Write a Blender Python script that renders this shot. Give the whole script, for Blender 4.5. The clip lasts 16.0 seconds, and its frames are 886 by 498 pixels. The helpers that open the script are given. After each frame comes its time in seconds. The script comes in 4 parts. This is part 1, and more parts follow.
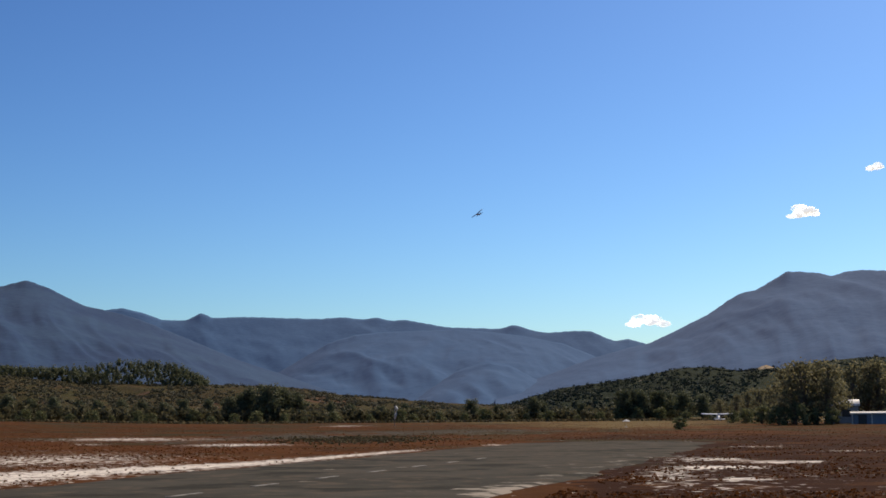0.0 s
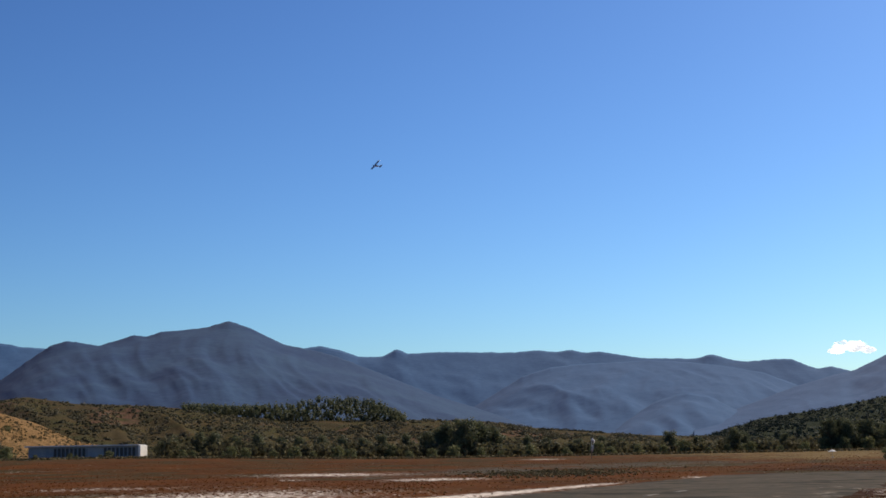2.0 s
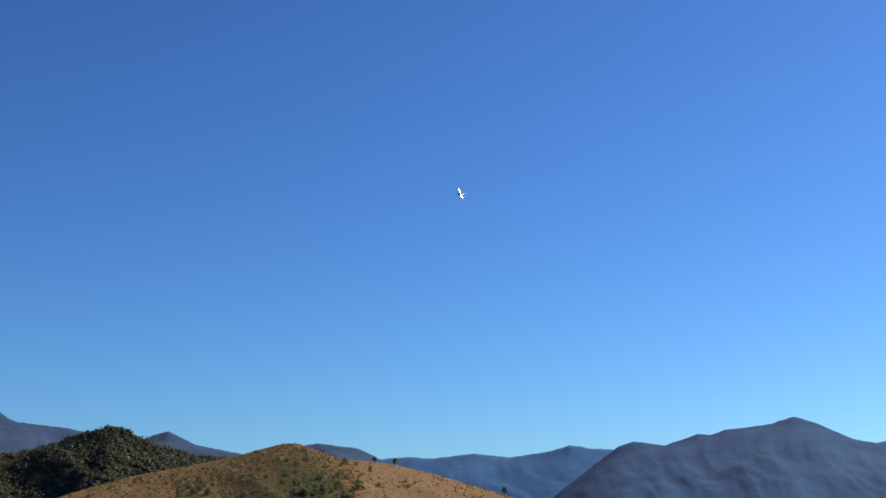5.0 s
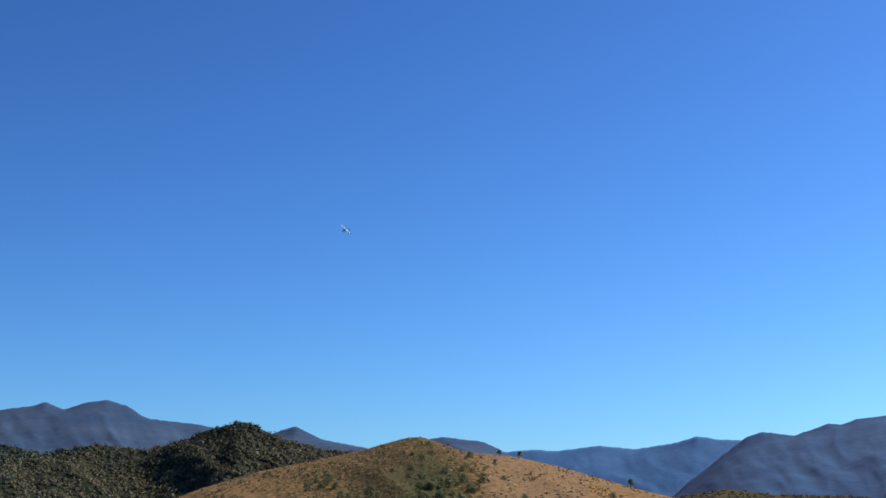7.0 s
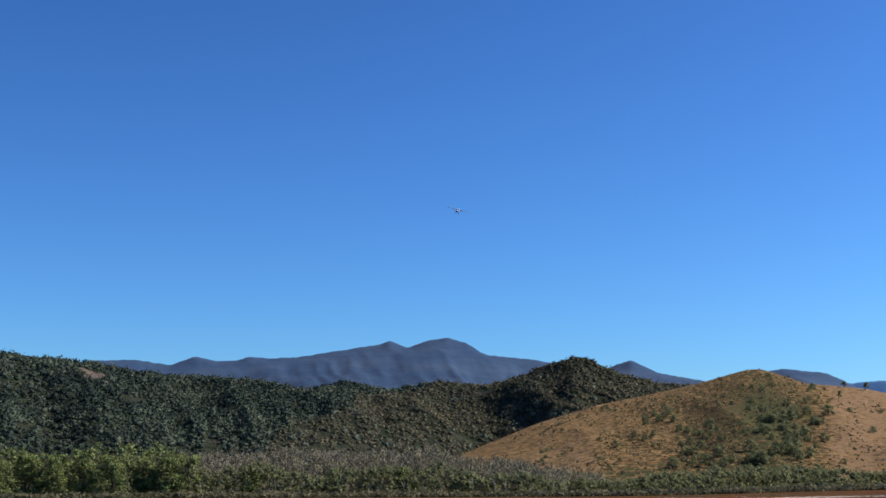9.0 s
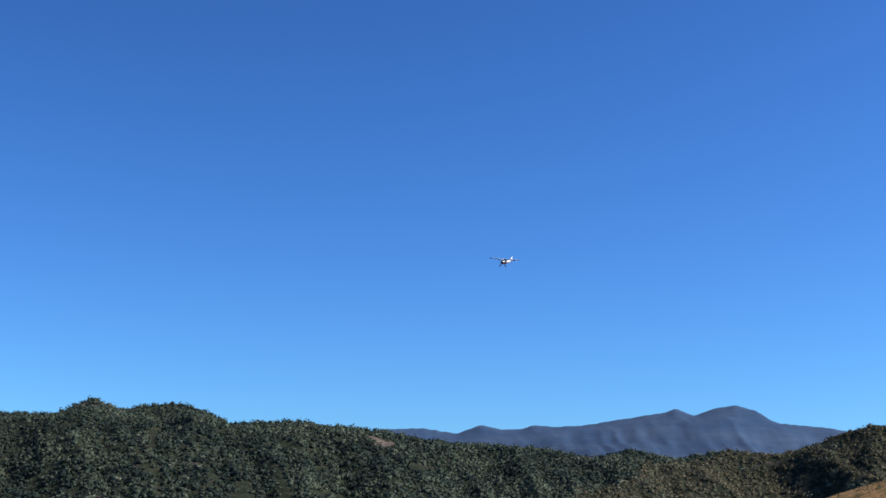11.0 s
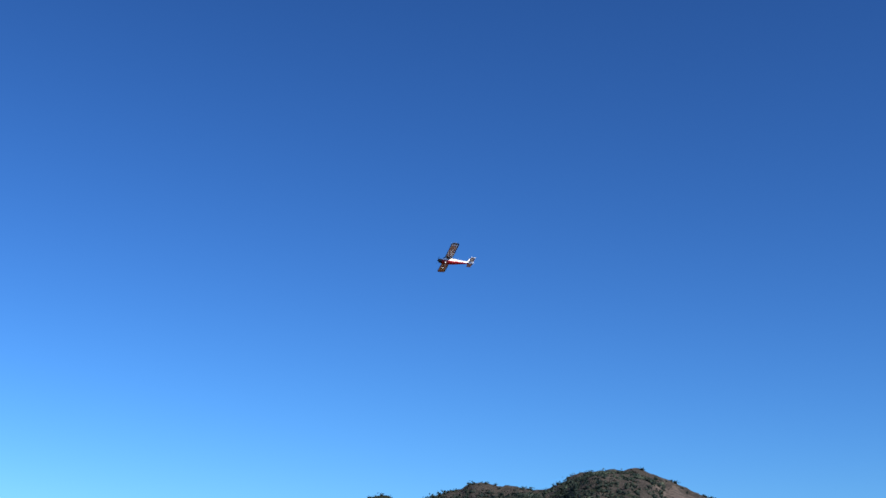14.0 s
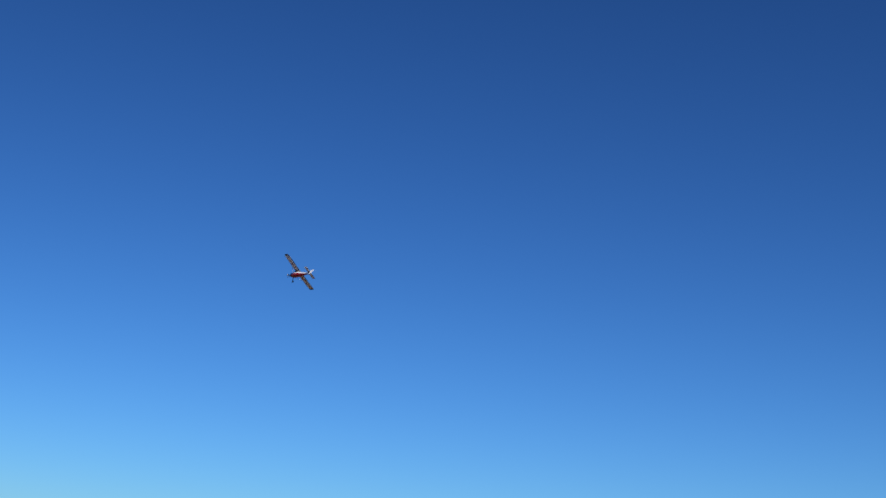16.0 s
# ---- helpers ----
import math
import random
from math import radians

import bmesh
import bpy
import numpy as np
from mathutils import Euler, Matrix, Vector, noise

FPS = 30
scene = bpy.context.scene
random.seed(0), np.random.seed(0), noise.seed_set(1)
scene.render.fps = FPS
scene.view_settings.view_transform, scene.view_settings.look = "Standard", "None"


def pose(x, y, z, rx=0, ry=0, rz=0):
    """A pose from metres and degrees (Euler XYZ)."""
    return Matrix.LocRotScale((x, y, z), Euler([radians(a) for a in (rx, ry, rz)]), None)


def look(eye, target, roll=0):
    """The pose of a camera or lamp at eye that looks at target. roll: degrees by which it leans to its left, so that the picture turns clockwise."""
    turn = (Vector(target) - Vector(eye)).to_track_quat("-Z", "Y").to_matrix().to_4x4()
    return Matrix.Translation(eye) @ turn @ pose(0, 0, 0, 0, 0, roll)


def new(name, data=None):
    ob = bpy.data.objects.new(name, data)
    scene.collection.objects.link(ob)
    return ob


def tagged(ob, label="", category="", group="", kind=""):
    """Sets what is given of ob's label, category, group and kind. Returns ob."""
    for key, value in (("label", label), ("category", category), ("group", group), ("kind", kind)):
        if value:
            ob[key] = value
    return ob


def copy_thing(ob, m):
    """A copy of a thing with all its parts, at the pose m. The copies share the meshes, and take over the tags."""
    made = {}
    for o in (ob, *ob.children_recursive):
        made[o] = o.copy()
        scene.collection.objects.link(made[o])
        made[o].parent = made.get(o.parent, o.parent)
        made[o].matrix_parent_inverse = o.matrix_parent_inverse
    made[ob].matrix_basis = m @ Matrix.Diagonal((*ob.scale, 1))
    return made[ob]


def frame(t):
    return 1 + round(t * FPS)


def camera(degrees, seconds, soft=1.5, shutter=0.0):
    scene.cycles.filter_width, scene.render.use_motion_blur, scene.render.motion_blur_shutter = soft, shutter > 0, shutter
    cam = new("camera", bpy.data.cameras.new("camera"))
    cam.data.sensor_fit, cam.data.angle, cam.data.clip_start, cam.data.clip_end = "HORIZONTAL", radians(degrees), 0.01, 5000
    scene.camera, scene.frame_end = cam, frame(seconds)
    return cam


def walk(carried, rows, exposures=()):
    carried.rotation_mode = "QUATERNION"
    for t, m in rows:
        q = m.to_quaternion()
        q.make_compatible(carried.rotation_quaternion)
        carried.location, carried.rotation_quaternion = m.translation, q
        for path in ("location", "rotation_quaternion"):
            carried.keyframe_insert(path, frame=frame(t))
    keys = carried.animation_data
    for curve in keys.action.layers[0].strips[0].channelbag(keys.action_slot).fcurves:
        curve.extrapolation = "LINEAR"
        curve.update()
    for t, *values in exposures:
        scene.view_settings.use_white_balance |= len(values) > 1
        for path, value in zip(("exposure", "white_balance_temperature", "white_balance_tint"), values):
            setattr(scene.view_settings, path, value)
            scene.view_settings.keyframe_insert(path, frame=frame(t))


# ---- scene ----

# ---- camera: a person stands on the airfield and follows the model aeroplane ----
EYE = 1.6
cam = camera(36.18, 16.0, soft=1.6)
ROWS = (
    (0.0, -0.40, 7.15, 0.42), (0.5, 0.50, 6.77, 0.45), (1.0, 2.15, 7.05, 0.50), (1.5, 5.25, 7.70, 0.68),
    (2.0, 7.82, 8.64, 1.06), (2.5, 10.22, 9.77, 1.32), (3.0, 15.34, 11.71, 1.16), (3.5, 20.09, 12.91, 1.00),
    (4.0, 24.56, 12.70, 0.99), (4.5, 27.60, 12.86, 0.91), (5.0, 31.25, 13.08, 0.61), (5.2, 32.43, 12.97, 0.53),
    (7.3, 38.53, 12.81, 0.80), (7.5, 40.45, 12.67, 0.81), (8.0, 45.00, 11.33, 0.41), (8.5, 48.39, 10.46, 0.44),
    (9.0, 50.52, 10.22, 0.26), (9.5, 53.49, 10.98, 0.07), (9.7, 55.07, 11.33, -0.19), (11.8, 66.11, 13.88, -1.00),
    (12.1, 68.06, 14.19, -1.29), (12.5, 72.69, 14.44, -2.10), (13.0, 80.05, 14.71, -1.93), (13.5, 88.34, 15.85, -1.62),
    (14.0, 98.01, 16.41, -2.61), (14.5, 107.18, 16.00, -3.19), (15.0, 114.12, 15.43, -3.91), (15.5, 121.6, 15.3, -4.3),
    (16.0, 129.8, 15.4, -4.6))
walk(cam, [(t, pose(0, 0, EYE, 90 + p, r, y)) for t, y, p, r in ROWS],
     ((0.0, -0.12, 7700, 12), (1.0, -0.12, 7700, 12), (2.0, -0.02, 7600, 12), (4.0, 0.16, 7200, 10), (5.5, 0.38, 6750, 10), (9.0, 0.54, 6500, 10), (12.0, 0.74, 6350, 10), (13.0, 0.66, 6300, 10), (13.5, 0.58, 6250, 10),
      (14.0, 0.41, 6200, 10), (14.5, 0.13, 6150, 10), (15.0, 0.02, 6100, 10), (15.5, -0.2, 6100, 10), (16.0, -0.28, 6150, 10)))

# ---- daylight ----
SUN_AZ, SUN_EL = -33.0, 42.0          # degrees to the left of +y, and above the horizon
world = bpy.data.worlds.new("sky")
scene.world = world
world.use_nodes = True
wn = world.node_tree
sky = wn.nodes.new("ShaderNodeTexSky")
sky.sky_type = "NISHITA"
sky.sun_disc = False
sky.sun_elevation, sky.sun_rotation = radians(SUN_EL), radians(-SUN_AZ)
sky.altitude, sky.air_density, sky.dust_density, sky.ozone_density = 0.0, 1.0, 0.55, 10.0
wn.nodes["Background"].inputs["Strength"].default_value = 0.0458
deep = wn.nodes.new("ShaderNodeGamma")          # clear, dry winter air: a deeper blue away from the sun
deep.inputs["Gamma"].default_value = 1.56
tint = wn.nodes.new("ShaderNodeMix")
tint.data_type, tint.blend_type = "RGBA", "MULTIPLY"
tint.inputs["Factor"].default_value = 1.0
tint.inputs[7].default_value = (0.93, 0.975, 0.885, 1.0)
wn.links.new(sky.outputs[0], deep.inputs["Color"])
wn.links.new(deep.outputs[0], tint.inputs[6])
wn.links.new(tint.outputs[2], wn.nodes["Background"].inputs["Color"])
sun = new("sun", bpy.data.lights.new("sun", "SUN"))
sun.data.energy, sun.data.angle, sun.data.color = 4.5, radians(0.53), (1.0, 0.92, 0.80)
sd = Vector((-math.sin(radians(SUN_AZ)) * math.cos(radians(SUN_EL)), math.cos(radians(SUN_AZ)) * math.cos(radians(SUN_EL)), math.sin(radians(SUN_EL))))
sun.matrix_basis = look(sd * 100, (0, 0, 0))


# ---- materials ----
def mat(name, base, rough=0.9, var=None, scale=1.0, scale2=None, bump=0.0, metal=0.0, spread=(0.4, 0.62), island=0.0, coords="Object", leaf=0.0):
    """A surface whose colour wanders between base and var at two scales."""
    m = bpy.data.materials.new(name)
    m.use_nodes = True
    n, l = m.node_tree.nodes, m.node_tree.links
    b = n["Principled BSDF"]
    b.inputs["Roughness"].default_value, b.inputs["Metallic"].default_value = rough, metal
    b.inputs["Specular IOR Level"].default_value = 0.25
    b.inputs["Base Color"].default_value = (*base, 1)
    if var is None:
        return m
    tc = n.new("ShaderNodeTexCoord")
    out = []
    for sc in (scale, scale2 or scale * 7):
        t = n.new("ShaderNodeTexNoise")
        t.inputs["Scale"].default_value, t.inputs["Detail"].default_value = sc, 6
        t.inputs["Roughness"].default_value = 0.6
        l.new(tc.outputs[coords], t.inputs["Vector"])
        out.append(t)
    add = n.new("ShaderNodeMath")
    add.operation = "MULTIPLY_ADD"
    add.inputs[1].default_value = 0.6
    l.new(out[0].outputs["Fac"], add.inputs[0])
    half = n.new("ShaderNodeMath")
    half.operation = "MULTIPLY"
    half.inputs[1].default_value = 0.4
    l.new(out[1].outputs["Fac"], half.inputs[0])
    l.new(half.outputs[0], add.inputs[2])
    last = add
    if island:
        g = n.new("ShaderNodeNewGeometry")
        isl = n.new("ShaderNodeMath")
        isl.operation = "MULTIPLY_ADD"
        isl.inputs[1].default_value = island
        l.new(g.outputs["Random Per Island"], isl.inputs[0])
        sub = n.new("ShaderNodeMath")
        sub.operation = "SUBTRACT"
        sub.inputs[1].default_value = island / 2
        l.new(add.outputs[0], sub.inputs[0])
        l.new(sub.outputs[0], isl.inputs[2])
        last = isl
    ramp = n.new("ShaderNodeValToRGB")
    ramp.color_ramp.elements[0].position, ramp.color_ramp.elements[1].position = spread
    ramp.color_ramp.elements[0].color, ramp.color_ramp.elements[1].color = (*base, 1), (*var, 1)
    l.new(last.outputs[0], ramp.inputs[0])
    l.new(ramp.outputs[0], b.inputs["Base Color"])
    if leaf:
        thin, both = n.new("ShaderNodeBsdfTranslucent"), n.new("ShaderNodeMixShader")
        both.inputs[0].default_value = leaf
        l.new(ramp.outputs[0], thin.inputs["Color"])
        l.new(b.outputs[0], both.inputs[1])
        l.new(thin.outputs[0], both.inputs[2])
        l.new(both.outputs[0], n["Material Output"].inputs["Surface"])
    if bump:
        bp = n.new("ShaderNodeBump")
        bp.inputs["Strength"].default_value, bp.inputs["Distance"].default_value = 0.6, bump
        l.new(add.outputs[0], bp.inputs["Height"])
        l.new(bp.outputs[0], b.inputs["Normal"])
    return m


# Mountain scrub with the haze of distance put into the blue base colours.
M_FAR = mat("far_range_hazed_scrub", (0.022, 0.083, 0.196), 1.0, (0.037, 0.108, 0.232), 0.006, 0.06, 5.0)
M_MOUNT = mat("mountain_hazed_scrub", (0.0090, 0.041, 0.114), 1.0, (0.023, 0.069, 0.146), 0.007, 0.06, 6.0)
M_TWIN = mat("twin_peak_hazed_scrub", (0.013, 0.038, 0.088), 1.0, (0.035, 0.062, 0.110), 0.006, 0.05, 6.0)
M_BROAD = mat("broad_mountain_hazed_scrub", (0.019, 0.073, 0.180), 1.0, (0.038, 0.104, 0.224), 0.006, 0.06, 6.0)
def earth(name, *look_of):
    m = bpy.data.materials.new(name)
    m.use_nodes = True
    earth_nodes(m, *look_of)
    return m


def earth_nodes(m, base, var, layers, bump, grain=2.5):
    """Earth in two tones, with layers of (attribute, colour, noise scale, reach) that break up by noise."""
    n, l = m.node_tree.nodes, m.node_tree.links
    b = n["Principled BSDF"]
    b.inputs["Roughness"].default_value = 0.95
    b.inputs["Specular IOR Level"].default_value = 0.02
    tc = n.new("ShaderNodeTexCoord")

    def noise_at(scale, detail=8, rough=0.62):
        t = n.new("ShaderNodeTexNoise")
        t.inputs["Scale"].default_value, t.inputs["Detail"].default_value, t.inputs["Roughness"].default_value = scale, detail, rough
        l.new(tc.outputs["Object"], t.inputs["Vector"])
        return t.outputs["Fac"]
    ramp = n.new("ShaderNodeValToRGB")
    ramp.color_ramp.elements[0].position, ramp.color_ramp.elements[1].position = 0.36, 0.66
    ramp.color_ramp.elements[0].color, ramp.color_ramp.elements[1].color = (*base, 1), (*var, 1)
    l.new(noise_at(0.16, 10, 0.7), ramp.inputs[0])
    colour = ramp.outputs[0]
    for name, tone, scale, reach in layers:
        a = n.new("ShaderNodeAttribute")
        a.attribute_name = name
        s1 = n.new("ShaderNodeMath")
        s1.operation = "MULTIPLY_ADD"
        s1.inputs[1].default_value = reach
        l.new(a.outputs["Fac"], s1.inputs[0])
        l.new(noise_at(scale), s1.inputs[2])
        edge = n.new("ShaderNodeMapRange")
        edge.inputs["From Min"].default_value, edge.inputs["From Max"].default_value = 0.66, 0.74
        l.new(s1.outputs[0], edge.inputs["Value"])
        mix = n.new("ShaderNodeMix")
        mix.data_type = "RGBA"
        mix.inputs[7].default_value = (*tone, 1)
        l.new(edge.outputs[0], mix.inputs["Factor"])
        l.new(colour, mix.inputs[6])
        colour = mix.outputs[2]
    l.new(colour, b.inputs["Base Color"])
    bp = n.new("ShaderNodeBump")
    bp.inputs["Strength"].default_value, bp.inputs["Distance"].default_value = 0.7, bump
    l.new(noise_at(grain, 8, 0.7), bp.inputs["Height"])
    l.new(bp.outputs[0], b.inputs["Normal"])


def give(ob, name, values):
    ob.data.attributes.new(name, "FLOAT", "POINT").data.foreach_set("value", np.asarray(values, np.float32).ravel())


M_FOREST_FLOOR = earth("forest_floor", (0.018, 0.025, 0.016), (0.050, 0.054, 0.034), (("rock", (0.072, 0.062, 0.052), 0.10, 0.30), ("pale", (0.155, 0.122, 0.100), 0.14, 0.30)), 5.0, 0.35)
M_MID = earth("hill_scrub", (0.044, 0.038, 0.018), (0.100, 0.070, 0.034), (("bare", (0.125, 0.070, 0.046), 0.03, 0.30), ("grass", (0.060, 0.056, 0.024), 0.05, 0.30)), 2.0, 0.3)
M_MIDGREEN = earth("green_hill_scrub", (0.018, 0.026, 0.014), (0.036, 0.042, 0.023), (("bare", (0.34, 0.26, 0.17), 0.06, 0.30),), 2.0, 0.3)
M_DRY = earth("dry_grass_slope", (0.205, 0.115, 0.047), (0.345, 0.216, 0.100), (("bare", (0.262, 0.164, 0.086), 0.22, 0.30), ("tuft", (0.088, 0.064, 0.030), 0.55, 0.30), ("herb", (0.070, 0.068, 0.030), 0.35, 0.30)), 3.0, 0.4)

# ---- the land ----
def at(az, r, z=0.0):
    """A place by its bearing (degrees left of +y), its distance and height."""
    return Vector((-math.sin(radians(az)) * r, math.cos(radians(az)) * r, z))


def lattice(ix, iy, seed):
    h = (ix.astype(np.int64) * 374761393 + iy.astype(np.int64) * 668265263 + seed * 974634777) & 0xFFFFFFFF
    h = ((h ^ (h >> 13)) * 1274126177) & 0xFFFFFFFF
    return ((h ^ (h >> 16)) & 0xFFFF) / 65535.0


def vnoise(x, y, seed=0):
    x, y = np.asarray(x, float), np.asarray(y, float)
    ix, iy = np.floor(x), np.floor(y)
    fx, fy = x - ix, y - iy
    fx, fy = fx * fx * (3 - 2 * fx), fy * fy * (3 - 2 * fy)
    a, b = lattice(ix, iy, seed), lattice(ix + 1, iy, seed)
    c, d = lattice(ix, iy + 1, seed), lattice(ix + 1, iy + 1, seed)
    return (a + (b - a) * fx) * (1 - fy) + (c + (d - c) * fx) * fy


def fbm(x, y, octaves=4, seed=0):
    total, amp, norm = 0.0, 1.0, 0.0
    for k in range(octaves):
        total, norm = total + amp * vnoise(x * 2 ** k, y * 2 ** k, seed + k), norm + amp
        amp *= 0.5
    return total / norm


def smooth(a, b, v):
    u = np.clip((v - a) / (b - a), 0, 1)
    return u * u * (3 - 2 * u)


def ground_z(x, y):
    """The plain: level round the runway, then rising very gently."""
    r = np.hypot(x, y)
    left = smooth(8, 22, np.degrees(np.arctan2(-x, y))) * (1 - smooth(30, 45, np.degrees(np.arctan2(-x, y))))
    return (1.1 + 1.2 * left) * smooth(60, 320, r) + 6.0 * smooth(320, 1500, r)


def grid_mesh(name, X, Y, Z, material, smoothed=True):
    """A sheet from three arrays of the same shape."""
    n, m = X.shape
    me = bpy.data.meshes.new(name)
    idx = np.arange(n * m).reshape(n, m)
    quads = np.stack([idx[:-1, :-1], idx[1:, :-1], idx[1:, 1:], idx[:-1, 1:]], -1).reshape(-1, 4)
    fast_mesh(me, np.stack([X, Y, Z], -1).reshape(-1, 3), quads)
    me.materials.append(material)
    if smoothed:
        me.polygons.foreach_set("use_smooth", np.ones(len(me.polygons), bool))
    return new(name, me)


def fast_mesh(me, verts, quads):
    me.vertices.add(len(verts))
    me.vertices.foreach_set("co", np.asarray(verts, np.float32).ravel())
    me.loops.add(quads.size)
    me.loops.foreach_set("vertex_index", np.ascontiguousarray(quads, np.int32).ravel())
    me.polygons.add(len(quads))
    me.polygons.foreach_set("loop_start", np.arange(0, quads.size, quads.shape[1], dtype=np.int32))
    me.update(calc_edges=True)
    me.validate()


class Range:
    """A line of hills: crest rows of (bearing, elevation in degrees as seen from the field, distance)."""

    def __init__(self, crest, foot, back, spur=0.5, rough=0.012, power=1.1, seed=0, k=0.5, soft=0.08, lower=0.0, crag=((0, 0), (1, 0)), edge=0.0, gully=0.0):
        c = np.array(sorted(crest))
        self.az = np.arange(c[0, 0], c[-1, 0] + 0.01, 0.06)
        w = np.exp(-0.5 * (np.arange(-8, 9) * 0.06 / soft) ** 2)
        w /= w.sum()
        ease = lambda v: np.convolve(np.pad(v, 8, mode="edge"), w, "valid")
        self.rc = ease(np.interp(self.az, c[:, 0], c[:, 2]))
        self.el = ease(np.interp(self.az, c[:, 0], c[:, 1]))
        wide = np.exp(-0.5 * (np.arange(-50, 51) * 0.06 / 1.0) ** 2)
        self.broad = np.convolve(np.pad(self.el, 50, mode="edge"), wide / wide.sum(), "valid")
        grain = np.random.default_rng(seed)
        self.el = self.el + edge * np.convolve(grain.normal(size=len(self.el) + 2), (0.3, 0.6, 0.3), "valid")
        self.crag_rows = list(zip(*crag))
        self.lower_rows = list(zip(*(lower if isinstance(lower, tuple) else ((0, lower), (1, lower)))))
        foot = foot if isinstance(foot, tuple) else ((0, foot), (1, foot))
        self.foot_rows = list(zip(*foot))
        self.back, self.spur, self.rough, self.power, self.seed, self.k, self.gully = back, spur, rough, power, seed, k, gully

    def foot(self, az):
        return np.interp(az, *self.foot_rows)

    def height(self, az, r):
        rc, el = np.interp(az, self.az, self.rc), np.interp(az, self.az, self.el)
        down = np.interp(az, *self.lower_rows)
        s = np.clip((rc - r) / (rc - self.foot(az)), 0, 1)
        near_crest = np.exp(-(s / 0.06) ** 2)          # small knobs of the crest fade out below it
        body = el * near_crest + np.interp(az, self.az, self.broad) * (1 - near_crest)
        top = EYE + rc * np.tan(np.radians(body)) - down
        b = np.clip((r - rc) / self.back, 0, 1)
        x, y = -np.sin(np.radians(az)) * r, np.cos(np.radians(az)) * r
        warp = 1.3 * (fbm(x * 0.0016, y * 0.0016, 2, self.seed + 5) - 0.5)
        long = 1 - np.abs(2 * fbm(az * self.k * 0.8 + warp + 1.2 * s, s * 1.1 + 7 + warp * 0.4, 3, self.seed) - 1)
        fine = 0.5 * fbm(az * self.k * 3.2 + warp * 2.0 + 2.5 * s, s * 5.0 + warp, 3, self.seed + 3) + 0.5 * fbm(x * 0.009, y * 0.006, 4, self.seed + 4)
        ridge = 0.66 * long + 0.40 * fine
        shape = (1 - s) ** self.power * (1 - b) ** 1.5
        h = top * shape + self.spur * top * (ridge - 0.55) * np.clip(4 * s * (1 - s), 0, 1) * (1 - b)
        rib = 1 - np.abs(2 * fbm(az * self.k * 1.7 + warp * 2.0 + 2.2 * s, s * 1.9 + warp * 2, 5, self.seed + 12) - 1)
        h = h + self.gully * top * (rib - 0.62) * np.clip(7 * s * (1 - s), 0, 1) * (1 - b)
        crag = np.interp(az, *self.crag_rows) * np.exp(-(s / 0.3) ** 2)
        h = h + crag * (1 - np.abs(2 * fbm(x * 0.035, y * 0.035, 4, self.seed + 6) - 1) - 0.75)
        h = h + self.rough * top * (fbm(x * 0.012, y * 0.012, 5, self.seed + 9) - 0.5) * (0.25 + s)
        sight = EYE - down * r / rc + r * np.tan(np.radians(el)) * (1 - 0.04 * np.clip(s * 6, 0, 1))
        return np.where(r < rc, np.minimum(h, sight + 0.25 * np.maximum(crag, 0) * (r > rc - 30)), h) - 3.0 * smooth(0.9, 1.0, s) - 20 * smooth(0.8, 1.0, b)

    def mesh(self, name, material, label, category, rings=80, step=0.1):
        az = np.arange(self.az[0], self.az[-1], step)
        u = np.linspace(0, 1, rings)
        A = np.repeat(az[:, None], rings + 8, 1)
        rc = np.interp(az, self.az, self.rc)[:, None]
        foot = self.foot(az)[:, None]
        front = foot + (rc - foot) * u[None, :]
        behind = rc + self.back * np.linspace(0.125, 1, 8)[None, :]
        R = np.concatenate([front, behind], 1)
        Z = self.height(A, R)
        Z[:, 0] = np.minimum(Z[:, 0], -2)
        Z[:, -1] = -5
        ob = grid_mesh(name, -np.sin(np.radians(A)) * R, np.cos(np.radians(A)) * R, Z, material)
        self.grid = (A, (rc - R) / (rc - foot))
        return tagged(ob, label, category, kind="structure")


back_range = Range([
    (38, 4.3, 4500), (36.4, 4.6, 4500), (34, 4.3, 4450), (32.5, 4.38, 4400), (31.8, 4.29, 4400), (29.9, 4.49, 4400), (28.4, 4.31, 4400), (26.6, 4.55, 4380), (25.85, 4.78, 4380),
    (25.1, 4.62, 4400), (24.0, 4.55, 4400), (18, 4.3, 4450), (13.8, 4.5, 4500), (12.9, 4.63, 4500), (12.0, 4.43, 4500), (11.3, 4.15, 4500), (10.3, 4.13, 4500), (9.7, 4.47, 4500),
    (9.2, 4.24, 4500), (7.9, 4.30, 4520), (4.7, 4.22, 4550), (3.85, 4.30, 4550), (3.0, 4.19, 4550), (2.36, 4.27, 4550), (1.84, 4.13, 4550), (1.2, 4.17, 4550), (-0.6, 3.85, 4550),
    (-2.8, 3.76, 4550), (-3.45, 3.92, 4550), (-4.3, 3.65, 4550), (-4.9, 3.58, 4500), (-6.0, 3.64, 4500), (-6.7, 3.60, 4500), (-7.6, 3.18, 4500), (-8.2, 3.27, 4500), (-9.5, 2.9, 4500),
    (-14, 2.5, 4500)], 3500, 280, 0.10, 0.02, seed=3, k=0.45, soft=0.07, edge=0.010, gully=0.02)
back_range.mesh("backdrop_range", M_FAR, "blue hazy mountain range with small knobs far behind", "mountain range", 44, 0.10)

